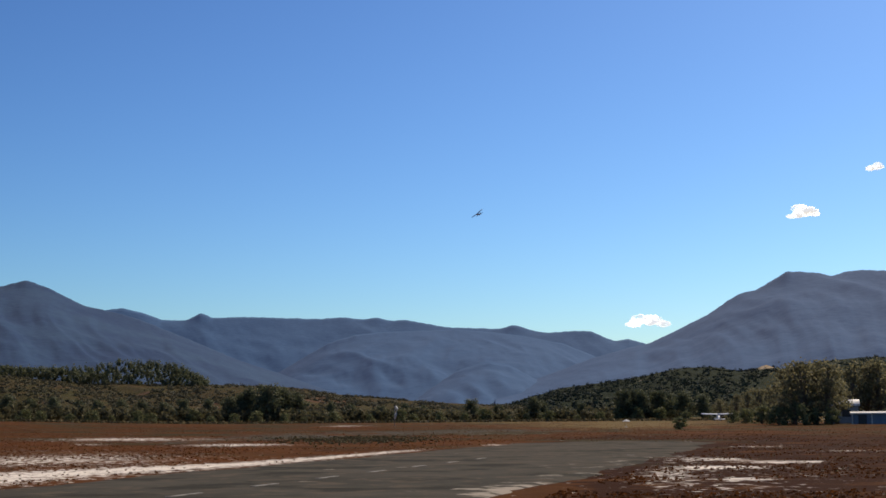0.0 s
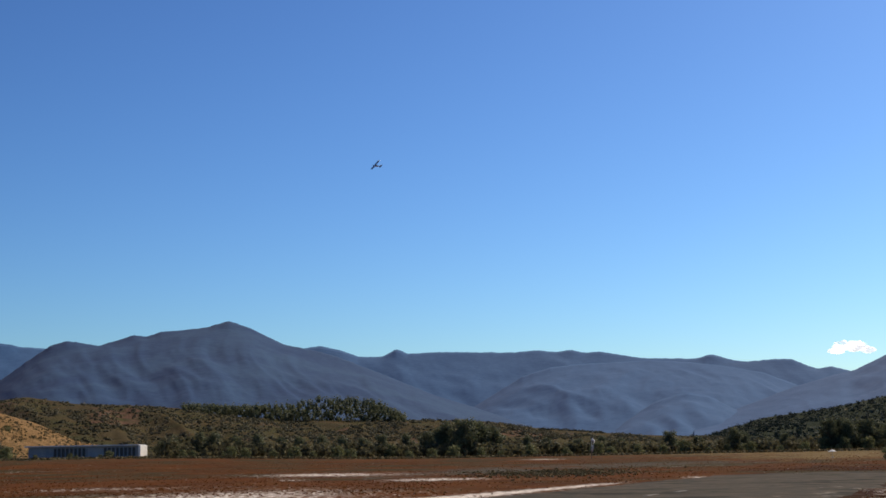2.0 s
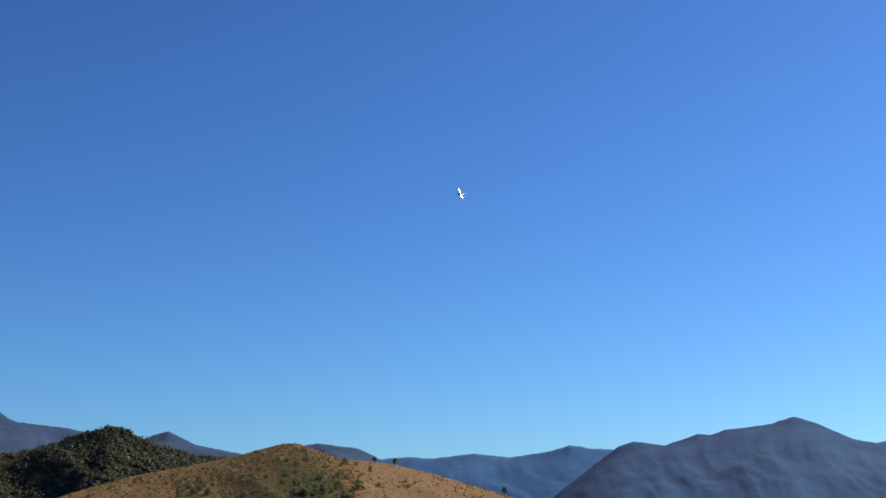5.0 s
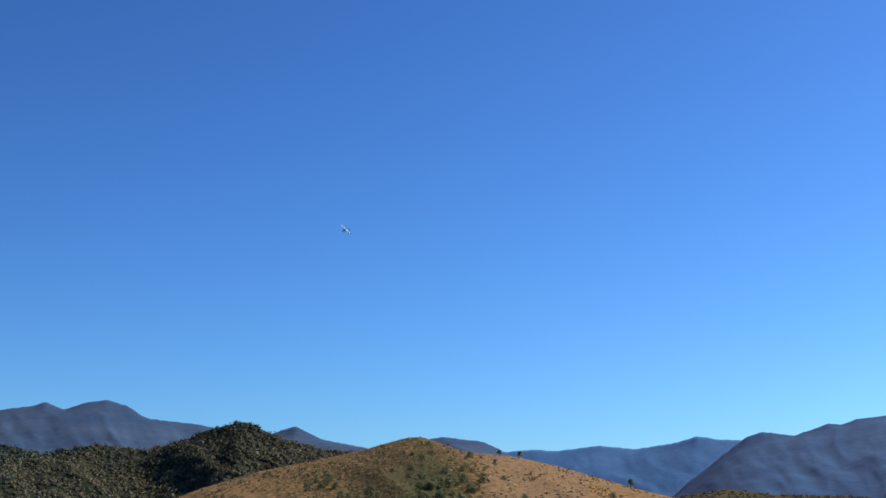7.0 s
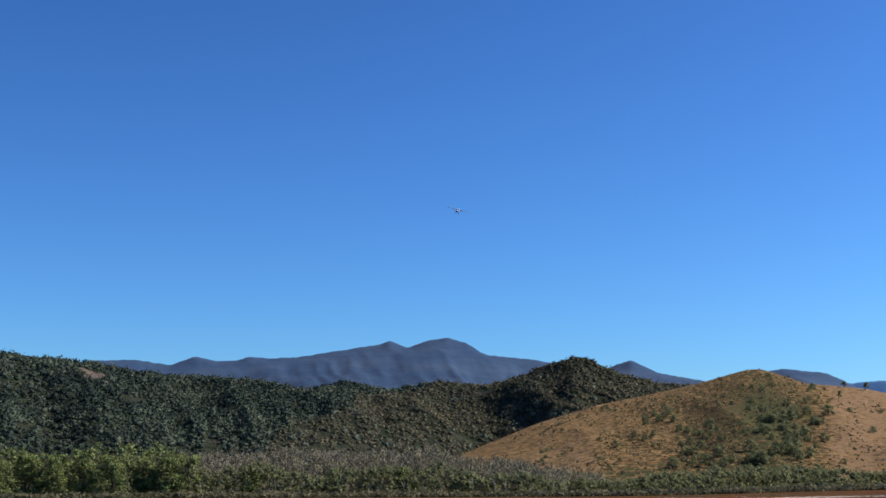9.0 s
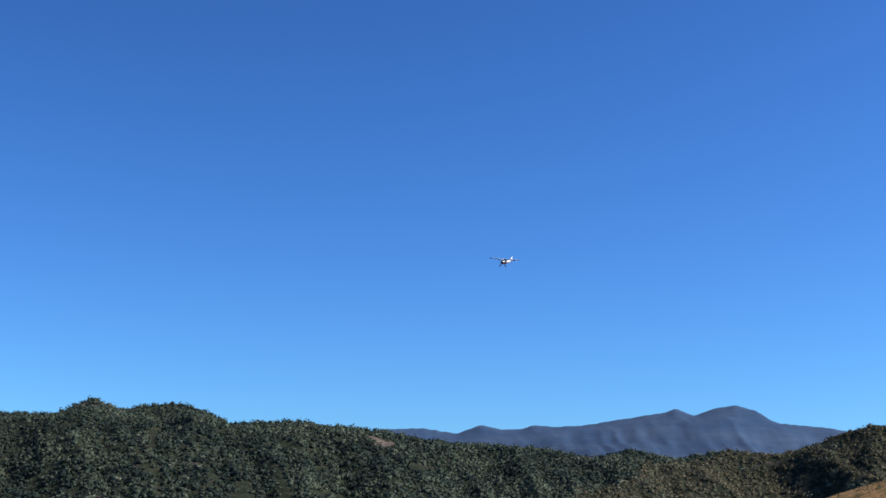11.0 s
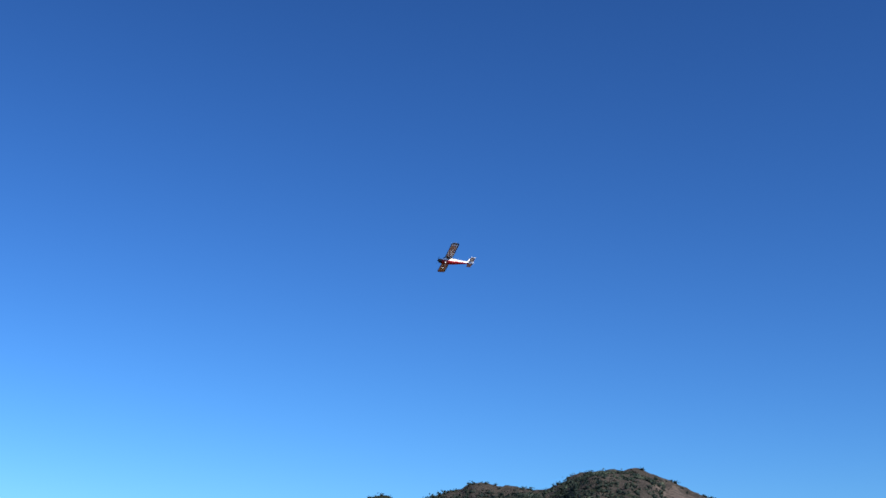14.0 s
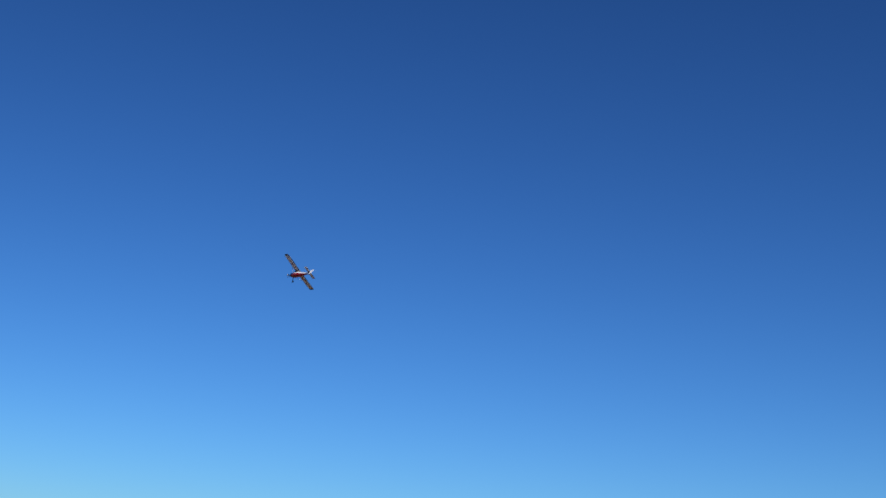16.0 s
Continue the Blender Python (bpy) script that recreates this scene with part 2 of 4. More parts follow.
peak = Range([
    (28.5, 1.0, 3000), (26.3, 2.94, 3000), (25.7, 3.35, 3000), (24.9, 3.96, 3000), (23.9, 4.68, 3000), (23.2, 4.87, 3000), (22.0, 4.67, 3000), (21.0, 4.98, 3000), (20.6, 5.12, 3000),
    (20.1, 5.04, 3000), (19.5, 5.27, 3000), (18.7, 5.30, 3000), (17.6, 5.44, 3000), (16.75, 5.71, 3000), (15.9, 5.42, 3000), (14.4, 4.69, 3000), (13.2, 4.45, 2980), (12.2, 4.18, 2950),
    (10.1, 3.32, 2900), (8.0, 2.45, 2850), (6.3, 1.9, 2800), (3.5, 0.9, 2750)], 1700, 500, 0.12, 0.025, seed=11, k=0.5, soft=0.07, edge=0.010, gully=0.02)
peak.mesh("mountain_peak", M_MOUNT, "scrub-covered mountain with a pointed summit, tinted dark blue-grey by painted haze", "mountain", 64, 0.10)

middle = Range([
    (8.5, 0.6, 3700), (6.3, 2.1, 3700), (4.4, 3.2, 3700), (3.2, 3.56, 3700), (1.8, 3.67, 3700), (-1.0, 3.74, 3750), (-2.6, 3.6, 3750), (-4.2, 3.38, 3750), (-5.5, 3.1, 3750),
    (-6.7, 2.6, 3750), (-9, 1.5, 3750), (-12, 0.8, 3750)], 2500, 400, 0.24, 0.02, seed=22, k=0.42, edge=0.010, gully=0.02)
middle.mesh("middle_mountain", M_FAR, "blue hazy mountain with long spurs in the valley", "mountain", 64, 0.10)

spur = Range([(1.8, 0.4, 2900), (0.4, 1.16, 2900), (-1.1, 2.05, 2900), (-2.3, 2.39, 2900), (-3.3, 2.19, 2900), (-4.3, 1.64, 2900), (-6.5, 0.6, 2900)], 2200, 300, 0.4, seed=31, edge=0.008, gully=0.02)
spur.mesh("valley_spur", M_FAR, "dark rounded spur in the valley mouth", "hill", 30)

massif = Range([
    (-2.5, 1.0, 3000), (-4.2, 1.6, 3000), (-6.7, 2.49, 3000), (-8.5, 2.98, 3050), (-8.9, 3.01, 3150), (-9.77, 3.39, 3150), (-10.75, 3.86, 3150), (-11.52, 4.22, 3150), (-12.31, 4.76, 3150), (-12.7, 5.0, 3150),
    (-13.18, 5.15, 3150), (-13.46, 5.17, 3150), (-14.04, 5.5, 3150), (-14.77, 5.91, 3150), (-15.37, 5.86, 3200), (-16.11, 5.81, 3200), (-16.48, 5.66, 3200), (-17.04, 5.82, 3200), (-17.74, 5.86, 3200), (-19.2, 5.75, 3200),
    (-21, 5.5, 3200), (-23.6, 4.7, 3200), (-32, 3.2, 3200), (-42, 2.0, 3200)], 1700, 500, 0.13, 0.03, seed=41, k=0.5, soft=0.07, edge=0.010, gully=0.02)
massif.mesh("broad_mountain", M_BROAD, "broad mountain with bare ribs and a flat summit, tinted grey-blue by painted haze", "mountain", 64, 0.10)

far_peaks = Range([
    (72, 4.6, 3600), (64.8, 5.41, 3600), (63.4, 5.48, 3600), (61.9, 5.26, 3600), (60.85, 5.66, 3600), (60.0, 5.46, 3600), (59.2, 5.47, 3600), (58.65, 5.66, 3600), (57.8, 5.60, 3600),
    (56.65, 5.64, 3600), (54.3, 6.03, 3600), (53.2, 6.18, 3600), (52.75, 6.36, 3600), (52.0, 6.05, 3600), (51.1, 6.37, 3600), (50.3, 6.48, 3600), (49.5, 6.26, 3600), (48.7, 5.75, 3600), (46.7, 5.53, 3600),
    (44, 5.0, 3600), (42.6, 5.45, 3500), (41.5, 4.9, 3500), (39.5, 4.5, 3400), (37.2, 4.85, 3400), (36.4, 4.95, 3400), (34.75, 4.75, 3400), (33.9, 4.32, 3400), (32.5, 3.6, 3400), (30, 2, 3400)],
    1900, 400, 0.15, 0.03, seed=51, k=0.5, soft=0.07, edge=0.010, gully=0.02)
# The bluish tone of these peaks is aerial haze painted into the colour.
far_peaks.mesh("twin_peaks", M_TWIN, "twin-peaked mountain behind the wooded hills, tinted bluish by painted haze", "mountain", 64, 0.10)

low_right = Range([
    (-3, 0.5, 1000), (-5.3, 1.25, 1000), (-7.4, 1.5, 1000), (-8.75, 1.71, 1000), (-10.3, 2.03, 1000), (-11.65, 2.06, 1000), (-12.6, 1.88, 1000), (-13.3, 1.92, 1000), (-13.76, 2.14, 1000), (-14.3, 1.91, 1000),
    (-15.8, 2.2, 1000), (-17.6, 2.35, 1000), (-20, 2.34, 1000), (-32, 2.0, 1000)], 480, 200, 0.3, seed=61)
green_low = low_right.mesh("low_green_hill", M_MIDGREEN, "low scrubby green hill behind the trees", "hill", 40, 0.2)

low_left = Range([
    (32, 2.0, 900), (26.8, 2.33, 900), (24.8, 2.62, 900), (22.8, 2.32, 900), (20.75, 2.25, 900), (18.7, 2.11, 880), (16.5, 1.75, 860), (14, 1.55, 840), (9, 1.48, 800), (5.9, 1.36, 780),
    (3.8, 1.03, 780), (0, 0.7, 780), (-4, 0.5, 780)], 400, 200, 0.35, seed=71)
brown_low = low_left.mesh("low_brown_hill", M_MID, "low rolling hill of dry scrub and bare earth", "hill", 60, 0.15)


def spots_on(rg, rows):
    """Soft spots on a hill: rows of (bearing, place down the slope, width in degrees, depth, weight)."""
    A, S = rg.grid
    return sum(w * np.exp(-((A - az) / da) ** 2 - ((S - sv) / ds) ** 2) for az, sv, da, ds, w in rows)


give(brown_low, "bare", 0.2 + spots_on(low_left, ((21.6, 0.45, 0.9, 0.22, 0.9), (20.6, 0.15, 0.25, 0.3, 0.8), (15.6, 0.75, 0.5, 0.1, 0.9), (4.0, 0.45, 1.6, 0.25, 0.8), (12.0, 0.5, 0.8, 0.1, 0.6), (25.6, 0.4, 0.8, 0.2, 0.7), (9.0, 0.7, 0.8, 0.15, 0.6))))
give(brown_low, "grass", 0.55 + 0 * low_left.grid[0])
give(green_low, "bare", spots_on(low_right, ((-13.76, 0.06, 0.35, 0.10, 1.0), (-15.9, 0.2, 0.4, 0.06, 0.7))))

brown = Range([
    (52, 0.9, 520), (49.5, 1.7, 520), (46.5, 2.9, 530), (44.0, 3.62, 540), (42.1, 3.98, 545), (40, 4.4, 550), (38.6, 4.78, 550), (37.9, 4.96, 550), (37.3, 4.98, 550), (36.7, 4.78, 550), (35.6, 4.36, 545), (34.4, 4.22, 540),
    (33.2, 4.06, 540), (31.7, 3.7, 535), (28.6, 2.75, 520), (26.0, 2.05, 500), (24.4, 1.58, 480), (22.8, 0.83, 470), (20, 0.3, 460)], 335, 160, 0.14, 0.09, 0.95, seed=81, k=0.35, soft=0.12)
dry_hill = brown.mesh("dry_grass_hill", M_DRY, "dry tan grass hill with scattered dark bushes", "hill", 70, 0.15)
HA, HS = brown.grid
give(dry_hill, "bare", 0.95 * smooth(35.0, 34.4, HA) * smooth(29.5, 31.0, HA) + 0.7 * smooth(0.12, 0.0, HS) + 0.7 * smooth(42.5, 45, HA) * smooth(0.3, 0.6, HS))
give(dry_hill, "tuft", 0.56 + 0.45 * np.exp(-((HA - 38.3) / 3.4) ** 2 - ((HS - 0.45) / 0.5) ** 2) - 0.2 * smooth(35.0, 34.4, HA))
give(dry_hill, "herb", 0.30 + 0.75 * np.exp(-((HA - 37.2) / 1.4) ** 2 - ((HS - 0.5) / 0.35) ** 2) + 0.5 * smooth(0.75, 0.95, HS) - 0.3 * smooth(35.0, 34.4, HA))

green = Range([
    (112, 2.5, 800), (106, 4.2, 850), (102.8, 4.93, 900), (101.7, 5.8, 900), (100.7, 6.05, 900), (99.6, 5.55, 900), (98.2, 6.1, 900), (97.6, 6.35, 900), (96.9, 6.72, 900), (95.5, 6.5, 900), (94.2, 6.36, 900),
    (93.2, 6.85, 900), (92.3, 7.38, 900), (91.5, 7.55, 900), (90.6, 7.58, 900), (90.0, 7.36, 900), (88.3, 6.68, 900), (87.4, 6.3, 890), (86, 6.0, 880), (84.4, 5.6, 870), (81.4, 5.7, 860), (78.4, 5.75, 860), (76.95, 6.5, 860),
    (75.9, 6.05, 850), (73.7, 6.4, 850), (72.5, 6.15, 850), (71.4, 5.6, 840), (69.5, 5.75, 825), (68.5, 5.82, 820), (65, 5.46, 800), (61.9, 5.0, 790), (58.3, 4.9, 780), (56.3, 4.42, 780), (54.5, 4.8, 780), (52.8, 4.38, 770), (50.75, 4.84, 770),
    (48.7, 4.6, 760), (47, 5.05, 740), (46.4, 5.4, 730), (45.4, 5.66, 725), (44.7, 5.84, 720), (43.9, 5.44, 720), (43.0, 5.05, 720), (41.5, 4.6, 720), (39.6, 4.45, 720), (36, 3.8, 700), (30, 2.0, 700)], ((30, 600), (49, 590), (57, 450), (112, 430)), 180, 0.34, 0.05, 0.85, seed=91, k=0.4, soft=0.2, crag=((84, 0), (87, 10), (98, 12), (101, 4), (110, 0)), lower=((30, 1.8), (41, 2.0), (84, 2.4), (87, 0.0), (99, 0.0), (102, 1.5)))
wooded = green.mesh("wooded_hill", M_FOREST_FLOOR, "steep hill covered in dark green dry forest", "hill", 70, 0.15)
HA, HS = green.grid
bald = np.exp(-((HA - 90.3) / 3.0) ** 2 - (HS / 0.42) ** 2) + 0.8 * np.exp(-((HA - 88.1) / 1.1) ** 2 - ((HS - 0.25) / 0.25) ** 2) + 0.9 * np.exp(-((HA - 96.4) / 1.6) ** 2 - (HS / 0.24) ** 2) + 0.6 * np.exp(-((HA - 77) / 0.8) ** 2 - (HS / 0.12) ** 2)
give(wooded, "rock", 2.0 * bald + 0.25), give(wooded, "pale", 0.9 * np.exp(-((HA - 65.0) / 0.7) ** 2 - ((HS - 0.33) / 0.07) ** 2) + 0.62 * np.exp(-((HA - 88.6) / 1.4) ** 2 - ((HS - 0.25) / 0.16) ** 2) + 0.3 * bald)

# plain
RUN_DIR = Vector((0.275, 0.961, 0))
RUN_SIDE = Vector((0.961, -0.275, 0))           # to the right of the runway
RUN_MID = Vector((-2.9, 37.35, 0))              # one dash of its centre line


def along(x, y):
    """How far along the runway and to its right a place lies."""
    dx, dy = x - RUN_MID.x, y - RUN_MID.y
    return dx * RUN_DIR.x + dy * RUN_DIR.y, dx * RUN_SIDE.x + dy * RUN_SIDE.y


def patch(x, y, az, r, wide, deep):
    """1 in the middle of a flat oval patch, 0 outside it."""
    c = at(az, r)
    u, v = x - c.x, y - c.y
    ca, sa = math.cos(radians(az)), math.sin(radians(az))
    return np.exp(-((u * ca + v * sa) / wide) ** 2 - ((-u * sa + v * ca) / deep) ** 2)


azs = np.concatenate([np.arange(-180, -32, 2.0), np.arange(-32, 84, 0.3), np.arange(84, 180.01, 2.0)])
azs[-1] = 180.0
rs = np.concatenate([np.linspace(0.0, 12, 12), np.geomspace(12.3, 420, 125), np.geomspace(440, 4900, 30)])
A, R = np.meshgrid(np.radians(azs), rs, indexing="ij")
GX, GY = -np.sin(A) * R, np.cos(A) * R
AZ = np.degrees(A)
lu, lv = along(GX, GY)
salt = 1.0 * np.exp(-((lv + 10.2 - 2.6 * smooth(0, 14, lu)) / np.interp(lu, (-8, 0, 14, 33, 40), (4.2, 3.6, 1.4, 0.8, 0.4))) ** 2) * smooth(42, 30, lu)
for row in ((12.3, 113.8, 7.5, 9.0, 0.9), (8.2, 89.8, 4.0, 5.0, 1.05), (14.1, 95.0, 1.2, 3.2, 0.8), (3.6, 208.6, 4.0, 9.0, 0.9), (14.6, 62.5, 6.0, 14.6, 0.5), (21, 60, 8, 8, 0.5), (22, 80, 6, 4, 0.6),
            (-12.1, 53.5, 1.0, 1.4, 1.1), (-14.0, 50.2, 1.2, 1.5, 1.1), (-11.0, 44.6, 0.8, 1.8, 0.8), (-12.5, 45.1, 1.2, 1.1, 1.1), (-12.7, 36.5, 0.8, 1.0, 1.0), (-15.5, 50.8, 0.6, 1.1, 0.9), (-15.5, 38.9, 0.4, 0.6, 0.8),
            (-16.7, 66.8, 1.8, 1.8, 0.8), (-13.3, 75.9, 2.0, 2.4, 0.7), (-2.6, 83.0, 0.9, 2.5, 0.9), (-9.6, 39.1, 1.0, 6.0, 0.6), (-12.3, 32.0, 2.0, 3.0, 0.35), (-10.5, 54, 1.2, 5, 0.6), (-14, 42, 4, 8, 0.2),
            (-2, 128, 6, 3, 0.45), (36, 185, 22, 5, 1.0), (44, 205, 25, 5, 0.7), (30, 150, 16, 5, 0.7), (58, 230, 30, 5, 0.6), (66, 240, 20, 5, 0.5)):
    salt = salt + row[4] * patch(GX, GY, *row[:4])
salt = 0.82 * salt + 0.04 * smooth(110, 60, R)
grey = 0.9 * patch(GX, GY, 6.5, 122, 7, 16) + 0.9 * patch(GX, GY, 1.5, 140, 9, 14) + 0.8 * patch(GX, GY, -3, 150, 9, 14) + 0.6 * patch(GX, GY, 11, 105, 7, 10) + 0.5 * patch(GX, GY, -9.5, 50, 2, 14)
straw = 0.7 * smooth(170, 260, R) * (0.35 + 0.65 * smooth(4, -4, AZ)) + 0.9 * patch(GX, GY, -8, 190, 16, 45) + 0.7 * smooth(250, 290, R)
M_EARTH = bpy.data.materials.new("red_earth")
M_EARTH.use_nodes = True


earth_nodes(M_EARTH, (0.052, 0.0185, 0.0050), (0.116, 0.046, 0.0125),
            (("rust", (0.104, 0.035, 0.0082), 0.07, 0.30), ("dense", (0.036, 0.0115, 0.0032), 0.30, 0.30), ("olive", (0.050, 0.037, 0.016), 0.06, 0.30), ("straw", (0.155, 0.108, 0.048), 0.35, 0.30), ("grey", (0.072, 0.064, 0.050), 0.25, 0.30), ("salt", (0.74, 0.68, 0.61), 2.2, 0.30)), 0.06)
ground = tagged(grid_mesh("ground", GX, GY, ground_z(GX, GY), M_EARTH), "flat red-brown earth plain with crusts of white salt", "ground", kind="structure")
give(ground, "dense", 0.18 + 0.72 * smooth(-3, -8, AZ) * smooth(150, 90, R)), give(ground, "salt", salt), give(ground, "grey", grey), give(ground, "straw", np.clip(straw, 0, 1)), give(ground, "rust", 0.55 + 0 * R), give(ground, "olive", 0.35 + 0.25 * smooth(60, 140, R))

# runway of the model club: a worn strip of asphalt with a dashed centre line
us = np.arange(-75, 58.01, 0.5)
vs = np.linspace(-1, 1, 27)
U, V = np.meshgrid(us, vs, indexing="ij")
W = 6.5 + 0.6 * (fbm(U * 0.3, V * 0 + 3, 4, 7) - 0.5) * 2
VV = V * W + 0.3
UU = U + 1.5 * (fbm(VV * 0.3, V * 0, 3, 8) - 0.5) * smooth(40, 58, U)
RX, RY = RUN_MID.x + RUN_DIR.x * UU + RUN_SIDE.x * VV, RUN_MID.y + RUN_DIR.y * UU + RUN_SIDE.y * VV
M_ASPHALT = bpy.data.materials.new("worn_asphalt")
M_ASPHALT.use_nodes = True
earth_nodes(M_ASPHALT, (0.052, 0.048, 0.039), (0.086, 0.077, 0.062), (("dust", (0.100, 0.082, 0.062), 0.9, 0.3), ("wear", (0.038, 0.036, 0.028), 0.3, 0.3), ("salt", (0.34, 0.30, 0.25), 0.7, 0.30)), 0.02)
RZ = 0.03 + 0.02 * (1 - V ** 2)
RZ[:, 0] = RZ[:, -1] = -0.03
RZ[0, :] = RZ[-1, :] = -0.03
runway = tagged(grid_mesh("runway", RX, RY, RZ, M_ASPHALT), "worn grey asphalt model runway with dashed centre line", "runway", kind="structure")
give(runway, "salt", 0.34 * smooth(3.6, 6.5, VV) * smooth(45, 10, UU) + 0.35 * smooth(-5.4, -6.4, VV) + 0.75 * patch(RX, RY, -3.6, 30.2, 0.9, 2.6) + 0.6 * patch(RX, RY, -6.3, 26.6, 1.0, 1.8)), give(runway, "dust", 0.45 + 0.2 * smooth(0, 30, UU)), give(runway, "wear", 0.45 + 0 * UU)


# ---- building helpers ----
def part(name, bm, material, parent=None, label=""):
    """Links a bmesh as one mesh object, under its thing."""
    me = bpy.data.meshes.new(name)
    bm.to_mesh(me)
    bm.free()
    me.materials.append(material)
    ob = new(name, me)
    ob.parent = parent
    return tagged(ob, label)


def thing(name, m, label, category, group="", kind=""):
    ob = new(name)
    ob.empty_display_size = 0.2
    ob.matrix_basis = m
    return tagged(ob, label, category, group, kind)


def box(bm, x, y, z, sx, sy, sz, bevel=0.0, turn=None):
    g = bmesh.ops.create_cube(bm, size=1.0)["verts"]
    m = Matrix.Translation((x, y, z)) @ (turn or Matrix()) @ Matrix.Diagonal((sx, sy, sz, 1))
    bmesh.ops.transform(bm, matrix=m, verts=g)
    if bevel:
        bmesh.ops.bevel(bm, geom=list({e for v in g for e in v.link_edges}), offset=bevel, segments=2, affect="EDGES", profile=0.5)
    return bm


def loft(bm, rings, closed=True):
    """Skins rings of points one after the other and closes both ends."""
    rows = [[bm.verts.new(p) for p in ring] for ring in rings]
    n = len(rows[0])
    for a, b in zip(rows, rows[1:]):
        for k in range(n if closed else n - 1):
            f = bm.faces.new((a[k], a[(k + 1) % n], b[(k + 1) % n], b[k]))
            f.smooth = True
    bm.faces.new(rows[0][::-1])
    bm.faces.new(rows[-1])
    bmesh.ops.recalc_face_normals(bm, faces=bm.faces)
    return bm


def tube(bm, points, radii, sides=7):
    """A tapered round limb through the points."""
    rings = []
    for i, (p, r) in enumerate(zip(points, radii)):
        p = Vector(p)
        d = Vector(points[min(i + 1, len(points) - 1)]) - Vector(points[max(i - 1, 0)])
        q = d.to_track_quat("Z", "Y")
        rings.append([p + q @ Vector((math.cos(2 * math.pi * k / sides) * r, math.sin(2 * math.pi * k / sides) * r, 0)) for k in range(sides)])
    return loft(bm, rings)


# centre line
M_LINE = mat("road_paint", (0.10, 0.09, 0.075), 0.8, (0.36, 0.34, 0.30), 2.0, 14.0)
dash_mesh = None
for k in range(-7, 5):
    c = RUN_MID + RUN_DIR * (4.3 * k)
    if dash_mesh is None:
        dash = part("marking", box(bmesh.new(), 0, 0, 0, 0.14, 1.5, 0.012), M_LINE, runway)
        dash_mesh = dash.data
    else:
        dash = new("marking", dash_mesh)
        dash.parent = runway
    dash.matrix_basis = pose(c.x, c.y, 0.056, 0, 0, -math.degrees(math.atan2(RUN_DIR.x, RUN_DIR.y)))

# ---- plants ----
rng = np.random.default_rng(5)
M_BARK = mat("grey_bark", (0.10, 0.075, 0.055), 0.95, (0.20, 0.16, 0.12), 2.0, 12.0)
M_TWIG = mat("dry_twigs", (0.105, 0.096, 0.064), 1.0, (0.225, 0.205, 0.142), 0.08, 1.5, island=0.25, leaf=0.1)
M_DARKLEAF = mat("dark_leaves", (0.080, 0.094, 0.054), 0.8, (0.140, 0.152, 0.080), 0.12, 0.9, island=0.25, leaf=0.38)
M_LEAF = mat("olive_leaves", (0.100, 0.114, 0.050), 0.8, (0.225, 0.230, 0.108), 0.12, 0.9, island=0.35, leaf=0.38)
M_OLIVE = mat("pale_olive_leaves", (0.150, 0.142, 0.074), 0.8, (0.280, 0.252, 0.142), 0.12, 0.9, island=0.35, leaf=0.48)
M_GREEN = mat("mangrove_leaves", (0.088, 0.118, 0.034), 0.8, (0.235, 0.268, 0.096), 0.10, 0.8, island=0.4, leaf=0.3)
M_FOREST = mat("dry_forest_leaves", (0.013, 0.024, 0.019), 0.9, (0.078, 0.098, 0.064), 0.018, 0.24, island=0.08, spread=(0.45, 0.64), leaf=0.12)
M_GREYFOREST = mat("grey_scrub_leaves", (0.062, 0.060, 0.036), 0.9, (0.145, 0.130, 0.082), 0.02, 0.16, island=0.10, spread=(0.42, 0.66), leaf=0.28)
M_SCRUB = mat("scrub_leaves", (0.084, 0.082, 0.044), 0.9, (0.150, 0.134, 0.074), 0.03, 0.5, island=0.16, leaf=0.35)
M_TUFT = mat("dry_tufts", (0.070, 0.064, 0.030), 0.95, (0.20, 0.15, 0.075), 0.2, 1.5, island=0.3, leaf=0.12)


def lump_shape():
    """The dense inside of a clump: a small rounded body of 6 faces, hidden by its leaves."""
    bm = bmesh.new()
    bmesh.ops.create_cube(bm, size=2.0)
    bm.verts.ensure_lookup_table()
    pts = np.array([v.co.normalized() for v in bm.verts])
    faces = np.array([[v.index for v in f.verts] for f in bm.faces])
    bm.free()
    return pts, faces


LUMP, LUMP_QUADS = lump_shape()


